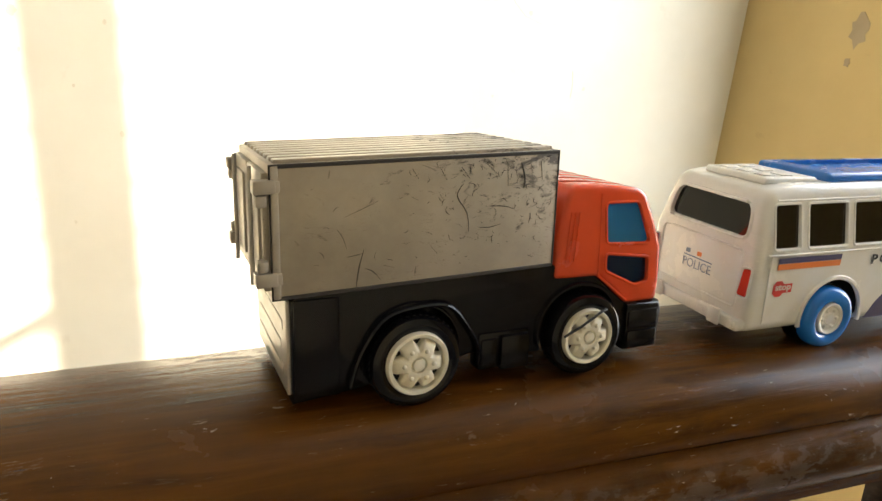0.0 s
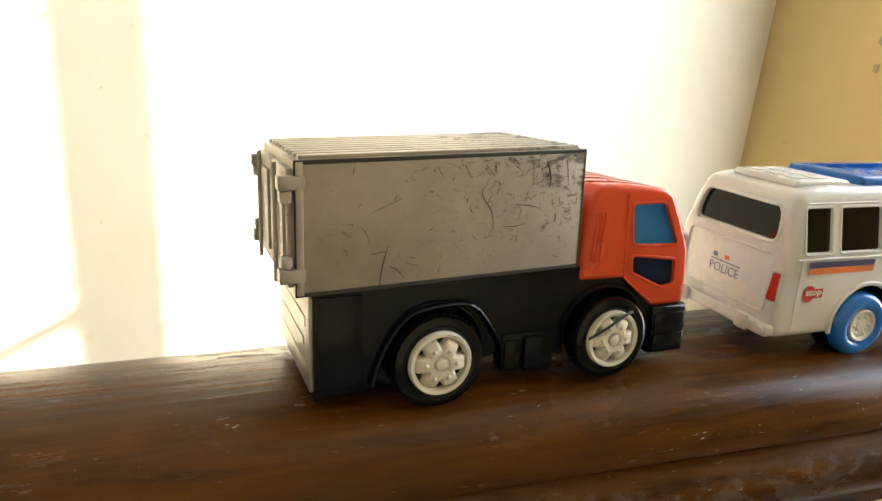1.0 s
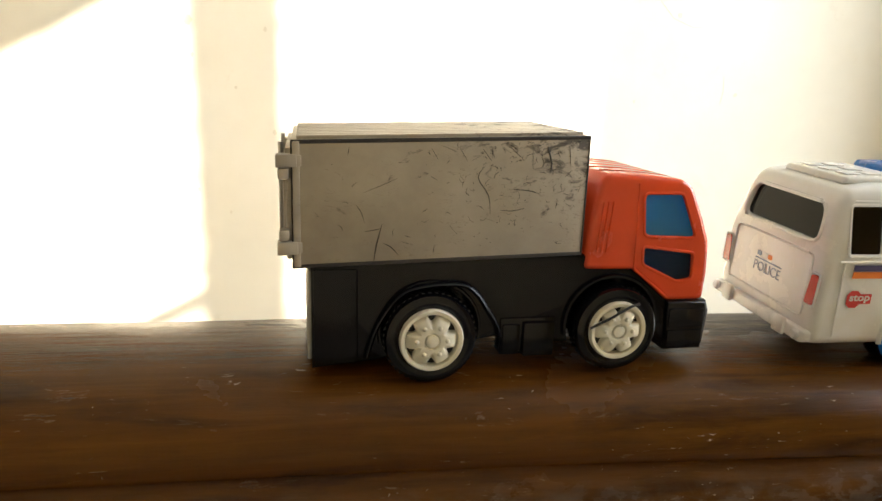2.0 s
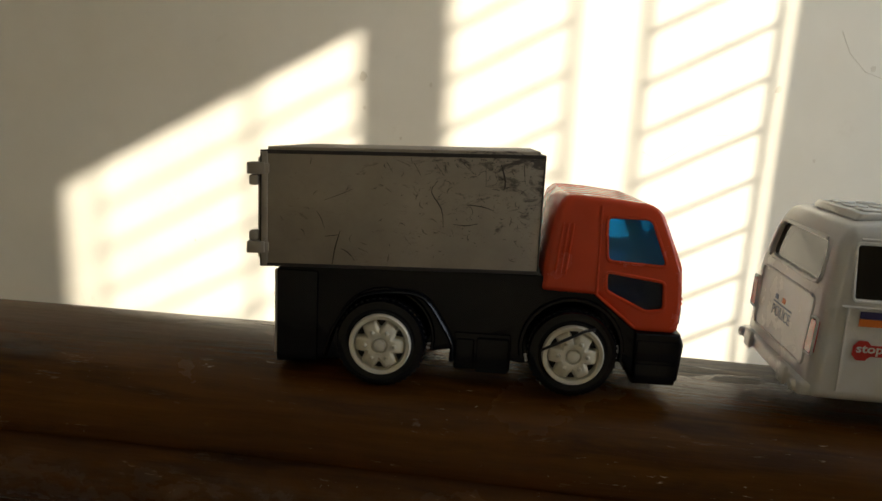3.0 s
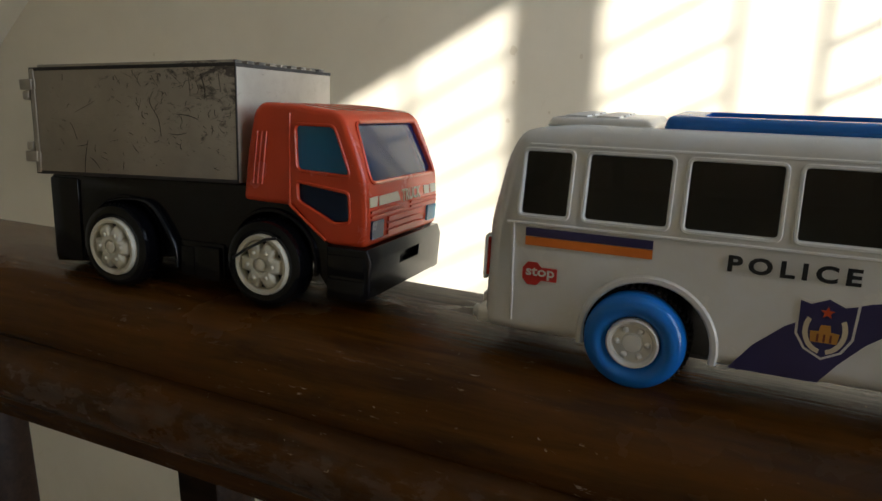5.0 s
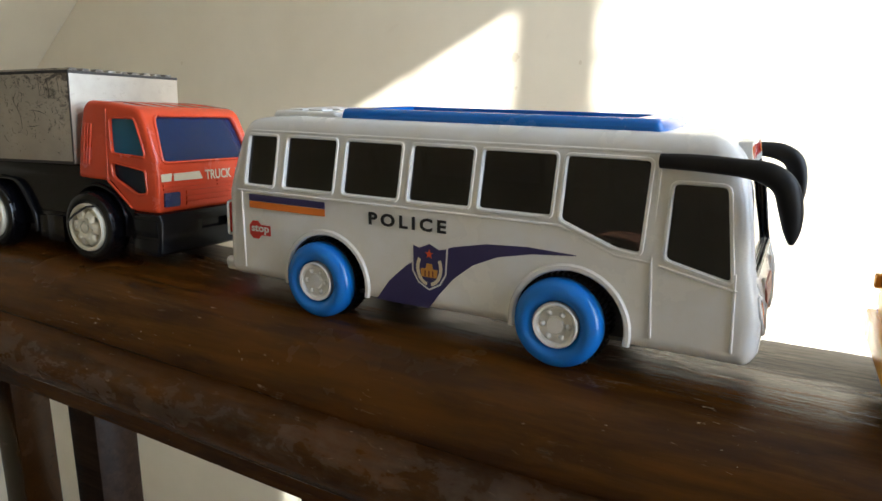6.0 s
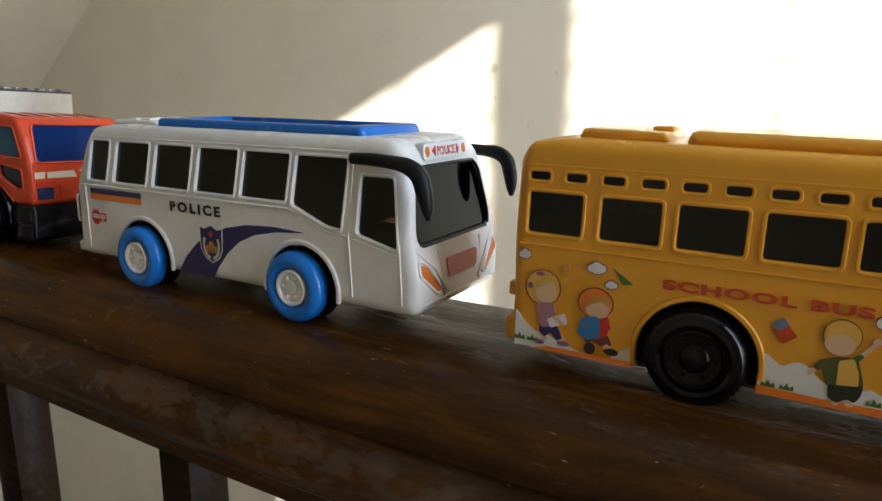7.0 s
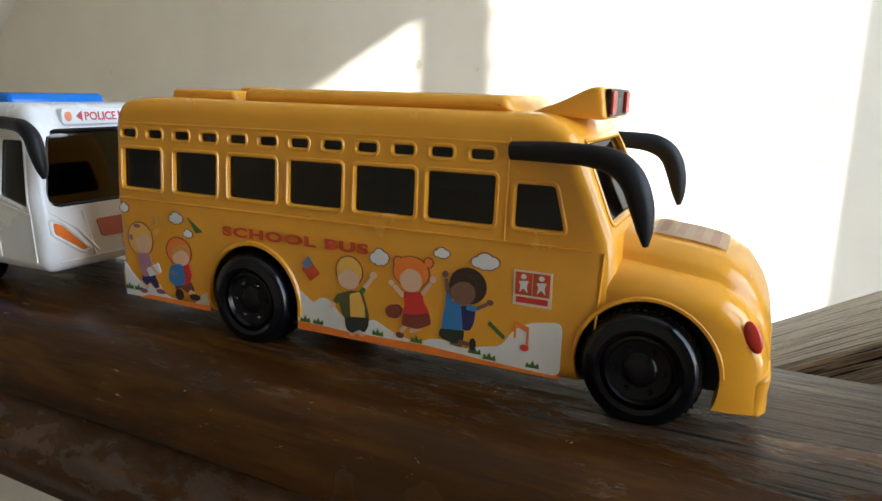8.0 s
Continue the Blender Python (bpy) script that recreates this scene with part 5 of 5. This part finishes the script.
    bm = lathe([(0.0, s * 0.004), (0.0104, s * 0.004), (0.0102, s * 0.0014), (0.0094, s * 0.0010), (0.0086, s * 0.0022), (0.0050, s * 0.0024), (0.0040, s * 0.0014), (0.0020, s * 0.0010), (0.0, s * 0.0010)], 36)
    for k in range(6):
        a = 2 * math.pi * k / 6
        bolt = bmesh.new()
        bmesh.ops.create_icosphere(bolt, subdivisions=1, radius=0.0009)
        bm = join(bm, moved(bolt, 0.0066 * math.cos(a), s * 0.0022, 0.0066 * math.sin(a)))
    return bm


for hx, hz in S_HUBS:
    for s in (-1, 1):
        wheel(school, hx, s * 0.0375, 0.0164, s, SCHOOL_TYRE, [("rim", school_rim, M_BLACK, "black studded hub")], tread=48, tread_r=0.0166, tread_y=(0.0040, 0.0120))

part("roof_panel", hull_y(S([(0.558, 1.0120), (0.5595, 1.0180), (0.660, 1.0175), (0.6635, 1.0120)]), 0.0225, 0.0032, 4, 0.0022), M_YELLOW, school, "raised yellow roof panel")
part("roof_hatch", join(hull_y(S([(0.520, 1.0130), (0.5215, 1.0172), (0.551, 1.0168), (0.553, 1.0130)]), 0.019, 0.0014, 3, 0.001), block(0.0440, 0.0515, -0.0065, 0.0065, 0.0880, 0.0898, bevel=0.0007)), M_YELLOW, school, "yellow roof hatch")
part("roof_sign", hull_y(S([(0.664, 1.0120), (0.676, 1.0165), (0.6845, 1.0205), (0.6880, 1.0205), (0.6895, 1.0110)]), 0.0165, 0.0018, 3, 0.0015), M_YELLOW, school, "wedge-shaped yellow sign box")
part("sign_face", slab_x(rounded([(-0.0145, 0.0835), (0.0145, 0.0835), (0.0145, 0.0915), (-0.0145, 0.0915)], 0.001), 0.1885, 0.1901), M_SMOKE, school, "dark sign face with red ends")
for s in (-1, 1):
    part("sign_lamp", slab_x(rect(min(s * 0.008, s * 0.0135), max(s * 0.008, s * 0.0135), 0.0842, 0.0908, 0.0006), 0.1890, 0.1907), I_REDLAMP, school)


def school_front(z):
    return float(np.interp(z, [0.0485, 0.0725, 0.0805], [0.1985, 0.1875, 0.1835]))


def on_brow(bm):
    return bent(bm, lambda c: school_side(Vector((school_front(c.z) + c.x, c.y, c.z))))


part("windscreen", on_brow(slab_x(inset(s_shield, -0.001), -0.0022, -0.0012)), M_GREYGLASS, school_body, "grey tinted windscreen")
part("windscreen_rim", on_brow(tube([(0.0, y, z) for y, z in inset(s_shield, -0.0003)], 0.0008, 6, True)), M_YELLOW, school_body)
part("rear_window", slab_x(inset(s_rear, -0.0008), 0.0042, 0.0052), M_SMOKE, school_body)
part("tail_knob", moved(join(block(-0.0022, 0.001, -0.031, -0.027, 0.0268, 0.0320, bevel=0.0008), block(-0.0022, 0.001, 0.027, 0.031, 0.0268, 0.0320, bevel=0.0008), hull_y(rect(-0.0028, 0.002, 0.0095, 0.0185), 0.031, 0.001, 2, 0.001)), 0.0026), M_YELLOW, school_body)
def bonnet_top(x):
    return float(np.interp(x + SX, [q[0] for q in SECTIONS], [q[2] for q in SECTIONS])) - SZ


def bonnet_patch(x0, x1, half, lift):
    bm = bmesh.new()
    rows = [[bm.verts.new((x, y, bonnet_top(x) + lift - 3.0 * max(0, abs(y) - 0.006) ** 2)) for y in np.linspace(-half, half, 7)] for x in np.linspace(x0, x1, 8)]
    for a, b in zip(rows, rows[1:]):
        for k in range(6):
            bm.faces.new((a[k], a[k + 1], b[k + 1], b[k]))
    bmesh.ops.solidify(bm, geom=bm.faces[:], thickness=0.0002)
    return bm


# both inks paled towards yellow-white to paint in the glare on the bonnet
part("bonnet_sticker", bonnet_patch(0.2045, 0.2265, 0.0125, 0.0003), ink("glare_white", (0.85, 0.66, 0.40)), bonnet_part, "pink and white sticker with glare put into its colours")
part("bonnet_bars", join(*[bonnet_patch(0.2065 + 0.0050 * k, 0.2090 + 0.0050 * k, 0.0095, 0.0005) for k in range(4)]), ink("glare_pink", (0.78, 0.48, 0.30)), bonnet_part)
# dark blocks added inside the arches so no light shows through
part("well_blocker", block(0.0455, 0.0945, -0.0174, 0.0174, 0.0095, 0.0385), M_INSIDE, school_body)
part("well_blocker", block(0.190, 0.2290, -0.0232, 0.0232, 0.0095, 0.0345), M_INSIDE, bonnet_part)


for s in (-1, 1):
    def decal(name, outline, mat, layer, label=""):
        lift = 0.00008 + 0.00006 * layer
        return part(name, bent(slab_y(S(outline), s * (SH + lift), s * (SH + lift - 0.0003)), school_side), mat, school_body, label)
    # white hills and orange road along the sill
    hills = [(0.5050, 0.9378), (0.5050, 0.9510), (0.5064, 0.9500), (0.5090, 0.9470), (0.5130, 0.9440), (0.5180, 0.9435), (0.5230, 0.9415), (0.5290, 0.9395), (0.5480, 0.9378)]
    decal("print_hill", hills, I_WHITE, 0, "white cloud bank print")
    decal("print_hill", [(0.5405, 0.9378), (0.5425, 0.9400), (0.5455, 0.9432), (0.5487, 0.9445), (0.5487, 0.9378)], I_PALE, 0)
    decal("print_road", [(0.5120, 0.9375), (0.5180, 0.9392), (0.5490, 0.9392), (0.5490, 0.9372)], I_ORANGE, 1, "orange ground print")
    bank = [(0.5898, 0.9380), (0.5898, 0.9505), (0.5915, 0.9510), (0.5940, 0.9490), (0.5965, 0.9475), (0.5985, 0.9490), (0.6010, 0.9500), (0.6040, 0.9490), (0.6070, 0.9455), (0.6120, 0.9430), (0.6170, 0.9435),
            (0.6210, 0.9455), (0.6240, 0.9440), (0.6300, 0.9415), (0.6380, 0.9405), (0.6420, 0.9425), (0.6470, 0.9430), (0.6540, 0.9410), (0.6600, 0.9430), (0.6660, 0.9440), (0.6700, 0.9500), (0.6750, 0.9530), (0.6850, 0.9545), (0.6850, 0.9380)]
    decal("print_hill", rounded(bank, 0.0025), I_WHITE, 0, "white cloud bank print")
    decal("print_road", [(0.5898, 0.9372), (0.5898, 0.9402), (0.6100, 0.9395), (0.6400, 0.9400), (0.6600, 0.9388), (0.6850, 0.9380), (0.6850, 0.9372)], I_ORANGE, 1, "orange ground print")
    for cx, cz, w, h in ((0.5075, 0.9725, 0.0040, 0.0032), (0.5345, 0.9708, 0.0058, 0.0038), (0.5400, 0.9655, 0.0038, 0.0026), (0.6230, 0.9665, 0.0060, 0.0048), (0.6455, 0.9705, 0.0046, 0.0028), (0.6600, 0.9695, 0.0078, 0.0044)):
        for step, (ox, oz, q) in enumerate(((-0.30, -0.08, 0.30), (0.0, 0.16, 0.36), (0.30, 0.0, 0.32), (-0.05, -0.22, 0.28), (0.2, -0.2, 0.26))):
            decal("print_cloud", ellipse(cx + ox * w, cz + oz * h, q * w * 0.9 + 0.0003, q * h * 1.2 + 0.0003, 14), I_BROWN, 0.15 * step)
            decal("print_cloud", ellipse(cx + ox * w, cz + oz * h, q * w * 0.9, q * h * 1.2, 14), I_WHITE, 1 + 0.15 * step, "small white cloud print")
    # the printed figures, as plain shapes
    # straw-topped shape in pink
    decal("print_shape", ellipse(0.5152, 0.9610, 0.0069, 0.0067), I_BROWN, 2.6)
    decal("print_shape", ellipse(0.5152, 0.9610, 0.0064, 0.0064), I_STRAW, 3, "round printed shape")
    decal("print_shape", ellipse(0.5139, 0.9660, 0.0017, 0.0008), I_MAUVE, 4)
    decal("print_shape", ellipse(0.5103, 0.9612, 0.0010, 0.0012), I_MAUVE, 4)
    decal("print_shape", rounded([(0.5163, 0.9453), (0.5140, 0.9442), (0.5164, 0.9412), (0.5182, 0.9421)], 0.0005, 2), I_TAN, 4)
    decal("print_shape", rounded([(0.5234, 0.9444), (0.5213, 0.9430), (0.5232, 0.9416), (0.5248, 0.9427)], 0.0005, 2), I_TAN, 4)
    decal("print_shape", rounded([(0.5148, 0.9472), (0.5213, 0.9476), (0.5238, 0.9432), (0.5213, 0.9420), (0.5191, 0.9446), (0.5168, 0.9427), (0.5145, 0.9444)], 0.0006, 2), I_NAVY, 4.5)
    decal("print_shape", rounded([(0.5133, 0.9553), (0.5195, 0.9560), (0.5207, 0.9506), (0.5194, 0.9469), (0.5153, 0.9461), (0.5134, 0.9511)], 0.0008, 2), I_PINK, 5)
    decal("print_shape", rounded([(0.5175, 0.9496), (0.5239, 0.9526), (0.5253, 0.9490), (0.5190, 0.9466)], 0.0003, 2), I_WHITE, 6)
    decal("print_shape", rounded([(0.5209, 0.9515), (0.5194, 0.9505), (0.5231, 0.9477), (0.5243, 0.9485)], 0.0005, 2), I_TAN, 6.5)
    decal("print_shape", ellipse(0.5165, 0.9596, 0.0040, 0.0040), I_TAN, 5.5)
    decal("print_shape", rounded([(0.5121, 0.9607), (0.5134, 0.9644), (0.5193, 0.9656), (0.5215, 0.9635), (0.5173, 0.9635), (0.5146, 0.9614)], 0.0006, 2), I_STRAW, 6)
    decal("print_shape", ellipse(0.5150, 0.9404, 0.0019, 0.0009), I_MAUVE, 5)
    decal("print_shape", ellipse(0.5242, 0.9413, 0.0024, 0.0009), I_MAUVE, 5)
    # orange-topped shape with a blue bag
    decal("print_shape", ellipse(0.5350, 0.9582, 0.0065, 0.0057), I_BROWN, 2.6)
    decal("print_shape", ellipse(0.5350, 0.9582, 0.0060, 0.0054), I_ORANGE, 3, "round printed shape")
    decal("print_shape", rounded([(0.5315, 0.9456), (0.5403, 0.9472), (0.5420, 0.9440), (0.5382, 0.9428), (0.5348, 0.9443), (0.5324, 0.9433)], 0.0006, 2), I_BROWN, 4)
    decal("print_shape", ellipse(0.5340, 0.9415, 0.0021, 0.0022), I_UMBER, 4.5)
    decal("print_shape", ellipse(0.5418, 0.9415, 0.0026, 0.0013), I_UMBER, 4.5)
    decal("print_shape", rounded([(0.5402, 0.9444), (0.5385, 0.9429), (0.5406, 0.9418), (0.5420, 0.9429)], 0.0005, 2), I_TAN, 4.3)
    decal("print_shape", rounded([(0.5363, 0.9537), (0.5400, 0.9541), (0.5408, 0.9503), (0.5396, 0.9467), (0.5361, 0.9451)], 0.0008, 2), I_RED, 5)
    decal("print_shape", rounded([(0.5304, 0.9525), (0.5363, 0.9539), (0.5374, 0.9501), (0.5373, 0.9460), (0.5331, 0.9445), (0.5294, 0.9460), (0.5292, 0.9490)], 0.0012, 2), I_SKYBLUE, 6, "blue bag print")
    decal("print_shape", ellipse(0.5316, 0.9498, 0.0021, 0.0009), I_GREYBLUE, 6.5)
    decal("print_shape", ellipse(0.5359, 0.9560, 0.0043, 0.0030), I_TAN, 5.5)
    decal("print_shape", rounded([(0.5313, 0.9559), (0.5322, 0.9594), (0.5364, 0.9612), (0.5408, 0.9600), (0.5403, 0.9578), (0.5368, 0.9591), (0.5338, 0.9579)], 0.0006, 2), I_GOLD, 6)
    decal("print_shape", rounded([(0.5392, 0.9529), (0.5377, 0.9520), (0.5402, 0.9493), (0.5414, 0.9500)], 0.0005, 2), I_RED, 6.5)
    # straw-topped shape in green and gold
    decal("print_shape", ellipse(0.6115, 0.9605, 0.0054, 0.0052), I_BROWN, 2.6)
    decal("print_shape", ellipse(0.6115, 0.9605, 0.0051, 0.0049), I_STRAW, 3, "round printed shape")
    decal("print_shape", rounded([(0.6160, 0.9551), (0.6174, 0.9543), (0.6210, 0.9591), (0.6199, 0.9596)], 0.0005, 2), I_TAN, 3.5)
    decal("print_shape", ellipse(0.6208, 0.9603, 0.0013, 0.0011), I_TAN, 3.6)
    decal("print_shape", rounded([(0.6148, 0.9539), (0.6164, 0.9529), (0.6182, 0.9552), (0.6169, 0.9560)], 0.0005, 2), I_GREEN, 3.8)
    decal("print_shape", rounded([(0.6066, 0.9521), (0.6112, 0.9539), (0.6165, 0.9543), (0.6182, 0.9494), (0.6193, 0.9451), (0.6090, 0.9442), (0.6077, 0.9478)], 0.001, 2), I_OLIVE, 4)
    decal("print_shape", rounded([(0.6116, 0.9528), (0.6156, 0.9542), (0.6175, 0.9493), (0.6177, 0.9452), (0.6119, 0.9445)], 0.0008, 2), I_STRAW, 5)
    decal("print_shape", rounded([(0.6091, 0.9514), (0.6069, 0.9525), (0.6048, 0.9495), (0.6065, 0.9486)], 0.0005, 2), I_OLIVE, 5)
    decal("print_shape", rounded([(0.6061, 0.9484), (0.6047, 0.9492), (0.6032, 0.9471), (0.6044, 0.9465)], 0.0005, 2), I_TAN, 5.2)
    decal("print_shape", rounded([(0.6095, 0.9447), (0.6191, 0.9458), (0.6188, 0.9427), (0.6173, 0.9401), (0.6155, 0.9412), (0.6126, 0.9393), (0.6101, 0.9405)], 0.0008, 2), I_INKGREEN, 5.5)
    decal("print_shape", ellipse(0.6123, 0.9392, 0.0011, 0.0008), I_TAN, 5)
    decal("print_shape", ellipse(0.6162, 0.9395, 0.0011, 0.0008), I_TAN, 5)
    decal("print_shape", ellipse(0.6112, 0.9578, 0.0042, 0.0034), I_TAN, 5.5)
    decal("print_shape", rounded([(0.6070, 0.9583), (0.6073, 0.9622), (0.6113, 0.9646), (0.6157, 0.9632), (0.6159, 0.9599), (0.6139, 0.9615), (0.6099, 0.9610)], 0.0008, 2), I_STRAW, 6)
    # orange-topped shape in red
    decal("print_shape", ellipse(0.6301, 0.9661, 0.0018, 0.0018), I_BROWN, 2.5)
    decal("print_shape", ellipse(0.6410, 0.9669, 0.0018, 0.0018), I_BROWN, 2.5)
    decal("print_shape", ellipse(0.6301, 0.9661, 0.0015, 0.0015), I_ORANGE, 2.8)
    decal("print_shape", ellipse(0.6410, 0.9669, 0.0015, 0.0015), I_ORANGE, 2.8)
    decal("print_shape", ellipse(0.6348, 0.9631, 0.0067, 0.0053), I_BROWN, 2.6)
    decal("print_shape", ellipse(0.6348, 0.9631, 0.0064, 0.0051), I_ORANGE, 3, "round printed shape")
    decal("print_shape", rounded([(0.6316, 0.9544), (0.6328, 0.9556), (0.6290, 0.9585), (0.6280, 0.9575)], 0.0005, 2), I_TAN, 3.5)
    decal("print_shape", ellipse(0.6276, 0.9588, 0.0010, 0.0009), I_TAN, 3.6)
    decal("print_shape", rounded([(0.6381, 0.9567), (0.6394, 0.9560), (0.6424, 0.9601), (0.6414, 0.9607)], 0.0005, 2), I_TAN, 3.5)
    decal("print_shape", ellipse(0.6426, 0.9618, 0.0012, 0.0011), I_TAN, 3.6)
    decal("print_shape", rounded([(0.6338, 0.9450), (0.6325, 0.9458), (0.6306, 0.9431), (0.6316, 0.9425)], 0.0005, 2), I_TAN, 3.5)
    decal("print_shape", rounded([(0.6388, 0.9449), (0.6382, 0.9462), (0.6342, 0.9441), (0.6347, 0.9430)], 0.0005, 2), I_TAN, 3.5)
    decal("print_shape", ellipse(0.6309, 0.9418, 0.0015, 0.0010), I_BROWN, 4)
    decal("print_shape", rounded([(0.6322, 0.9565), (0.6387, 0.9572), (0.6394, 0.9540), (0.6417, 0.9509), (0.6368, 0.9490), (0.6315, 0.9489), (0.6329, 0.9521)], 0.0008, 2), I_RED, 4)
    decal("print_shape", rounded([(0.6321, 0.9494), (0.6368, 0.9494), (0.6415, 0.9510), (0.6423, 0.9471), (0.6373, 0.9448), (0.6315, 0.9453)], 0.001, 2), I_RUST, 4.5)
    decal("print_shape", rounded([(0.6251, 0.9491), (0.6264, 0.9513), (0.6310, 0.9522), (0.6319, 0.9497), (0.6302, 0.9472), (0.6264, 0.9472)], 0.0012, 2), I_RUST, 5, "brown bag print")
    decal("print_shape", rounded([(0.6287, 0.9517), (0.6283, 0.9509), (0.6317, 0.9502), (0.6320, 0.9508)], 0.0005, 2), I_RUST, 4.8)
    decal("print_shape", ellipse(0.6348, 0.9605, 0.0040, 0.0038), I_TAN, 5.5)
    decal("print_shape", rounded([(0.6307, 0.9611), (0.6309, 0.9644), (0.6348, 0.9667), (0.6388, 0.9654), (0.6391, 0.9622), (0.6370, 0.9644), (0.6338, 0.9644), (0.6322, 0.9631)], 0.0008, 2), I_ORANGE, 6)
    # dark-topped shape in blue
    decal("print_shape", ellipse(0.6546, 0.9614, 0.0063, 0.0057), I_UMBER, 3, "round printed shape")
    decal("print_shape", rounded([(0.6473, 0.9578), (0.6488, 0.9582), (0.6477, 0.9630), (0.6465, 0.9627)], 0.0005, 2), I_SKIN, 3.2)
    decal("print_shape", ellipse(0.6469, 0.9641, 0.0010, 0.0011), I_SKIN, 3.3)
    decal("print_shape", rounded([(0.6472, 0.9537), (0.6495, 0.9541), (0.6489, 0.9582), (0.6471, 0.9578)], 0.0005, 2), I_SKYBLUE, 3.6)
    decal("print_shape", rounded([(0.6572, 0.9552), (0.6578, 0.9540), (0.6614, 0.9561), (0.6609, 0.9570)], 0.0005, 2), I_SKIN, 3.2)
    decal("print_shape", ellipse(0.6621, 0.9572, 0.0011, 0.0009), I_SKIN, 3.3)
    decal("print_shape", rounded([(0.6522, 0.9550), (0.6575, 0.9551), (0.6571, 0.9504), (0.6559, 0.9473), (0.6528, 0.9472)], 0.0012, 2), I_NAVY, 3.8)
    decal("print_shape", rounded([(0.6475, 0.9554), (0.6506, 0.9562), (0.6525, 0.9551), (0.6534, 0.9473), (0.6460, 0.9457), (0.6463, 0.9505)], 0.001, 2), I_SKYBLUE, 4)
    decal("print_shape", rounded([(0.6547, 0.9557), (0.6542, 0.9539), (0.6577, 0.9537), (0.6581, 0.9552)], 0.0005, 2), I_SKYBLUE, 4.4)
    decal("print_shape", rounded([(0.6454, 0.9465), (0.6538, 0.9471), (0.6535, 0.9434), (0.6506, 0.9424), (0.6470, 0.9431), (0.6450, 0.9440)], 0.0008, 2), I_INKGREEN, 4.5)
    decal("print_shape", rounded([(0.6521, 0.9441), (0.6517, 0.9426), (0.6555, 0.9423), (0.6558, 0.9435)], 0.0005, 2), I_SKIN, 4.6)
    decal("print_shape", ellipse(0.6568, 0.9431, 0.0011, 0.0020), I_UMBER, 5)
    decal("print_shape", rounded([(0.6492, 0.9430), (0.6489, 0.9419), (0.6532, 0.9415), (0.6535, 0.9424)], 0.0005, 2), I_SKIN, 4.4)
    decal("print_shape", ellipse(0.6530, 0.9592, 0.0043, 0.0040), I_SKIN, 5.5)
    decal("print_shape", rounded([(0.6484, 0.9598), (0.6500, 0.9636), (0.6537, 0.9655), (0.6575, 0.9637), (0.6573, 0.9611), (0.6546, 0.9628), (0.6516, 0.9624)], 0.001, 2), I_UMBER, 6)
    decal("print_kite", [(0.5405, 0.9715), (0.5475, 0.9668), (0.5440, 0.9662)], I_GREEN, 1, "green paper dart print")
    decal("print_book", [(0.5920, 0.9590), (0.5955, 0.9550), (0.5995, 0.9580), (0.5960, 0.9620)], I_VERMILION, 2, "red book print")
    decal("print_book", [(0.5920, 0.9612), (0.5938, 0.9588), (0.5968, 0.9612), (0.5950, 0.9635)], I_GREYBLUE, 3)
    decal("print_pencil", [(0.6615, 0.9505), (0.6622, 0.9515), (0.6675, 0.9475), (0.6668, 0.9465)], I_GREEN, 2, "green pencil print")
    decal("print_note", [(0.6702, 0.9530), (0.6702, 0.9475), (0.6709, 0.9475), (0.6709, 0.9512), (0.6742, 0.9500), (0.6742, 0.9450), (0.6749, 0.9450), (0.6749, 0.9515)], I_ORANGE, 2, "orange music note print")
    decal("print_note", ellipse(0.6737, 0.9450, 0.0014, 0.0010), I_RED, 3)
    decal("print_note", ellipse(0.5235, 0.9690, 0.0012, 0.0022), I_GOLD, 2)
    for gx in (0.507, 0.512, 0.593, 0.5985, 0.6225, 0.6370, 0.6575, 0.6625, 0.6765):
        gz = 0.9402 if gx < 0.66 else 0.9392
        decal("print_grass", [(gx - 0.0022, gz), (gx - 0.0018, gz + 0.0016), (gx - 0.0008, gz + 0.0008), (gx, gz + 0.0024), (gx + 0.0008, gz + 0.0008), (gx + 0.0018, gz + 0.0018), (gx + 0.0022, gz)], I_GREEN, 3, "green grass tuft print")
    decal("print_sign", rect(0.6693, 0.6812, 0.9580, 0.9685), I_PALE, 1, "red and white square sign print")
    decal("print_sign", rect(0.6699, 0.6751, 0.9612, 0.9680), I_VERMILION, 2)
    decal("print_sign", rect(0.6754, 0.6806, 0.9612, 0.9680), I_VERMILION, 2)
    for cx in (0.6725, 0.6780):
        decal("print_sign", ellipse(cx, 0.9667, 0.0009, 0.0008, 10), I_WHITE, 3)
        decal("print_sign", rounded([(cx - 0.0016, 0.9652), (cx + 0.0016, 0.9656), (cx + 0.0010, 0.9638), (cx + 0.0014, 0.9619), (cx, 0.9632), (cx - 0.0013, 0.9618), (cx - 0.0009, 0.9640)], 0.0003, 2), I_WHITE, 3)
    decal("print_sign", rect(0.6703, 0.6802, 0.9588, 0.9606), I_RED, 2)
    bm = fit_text("SCHOOL BUS", 0.5572 - SX, 0.6190 - SX, 0.9668 - SZ, 0.9704 - SZ, 0.00045, 1.12)
    if s > 0:
        bm = bent(bm, lambda c: Vector((0.5572 + 0.6190 - 2 * SX - c.x, -c.y, c.z)))
    part("lettering", bent(moved(bm, 0, s * (SH + 0.0002), 0), school_side), I_VERMILION, school_body, "red words SCHOOL BUS")
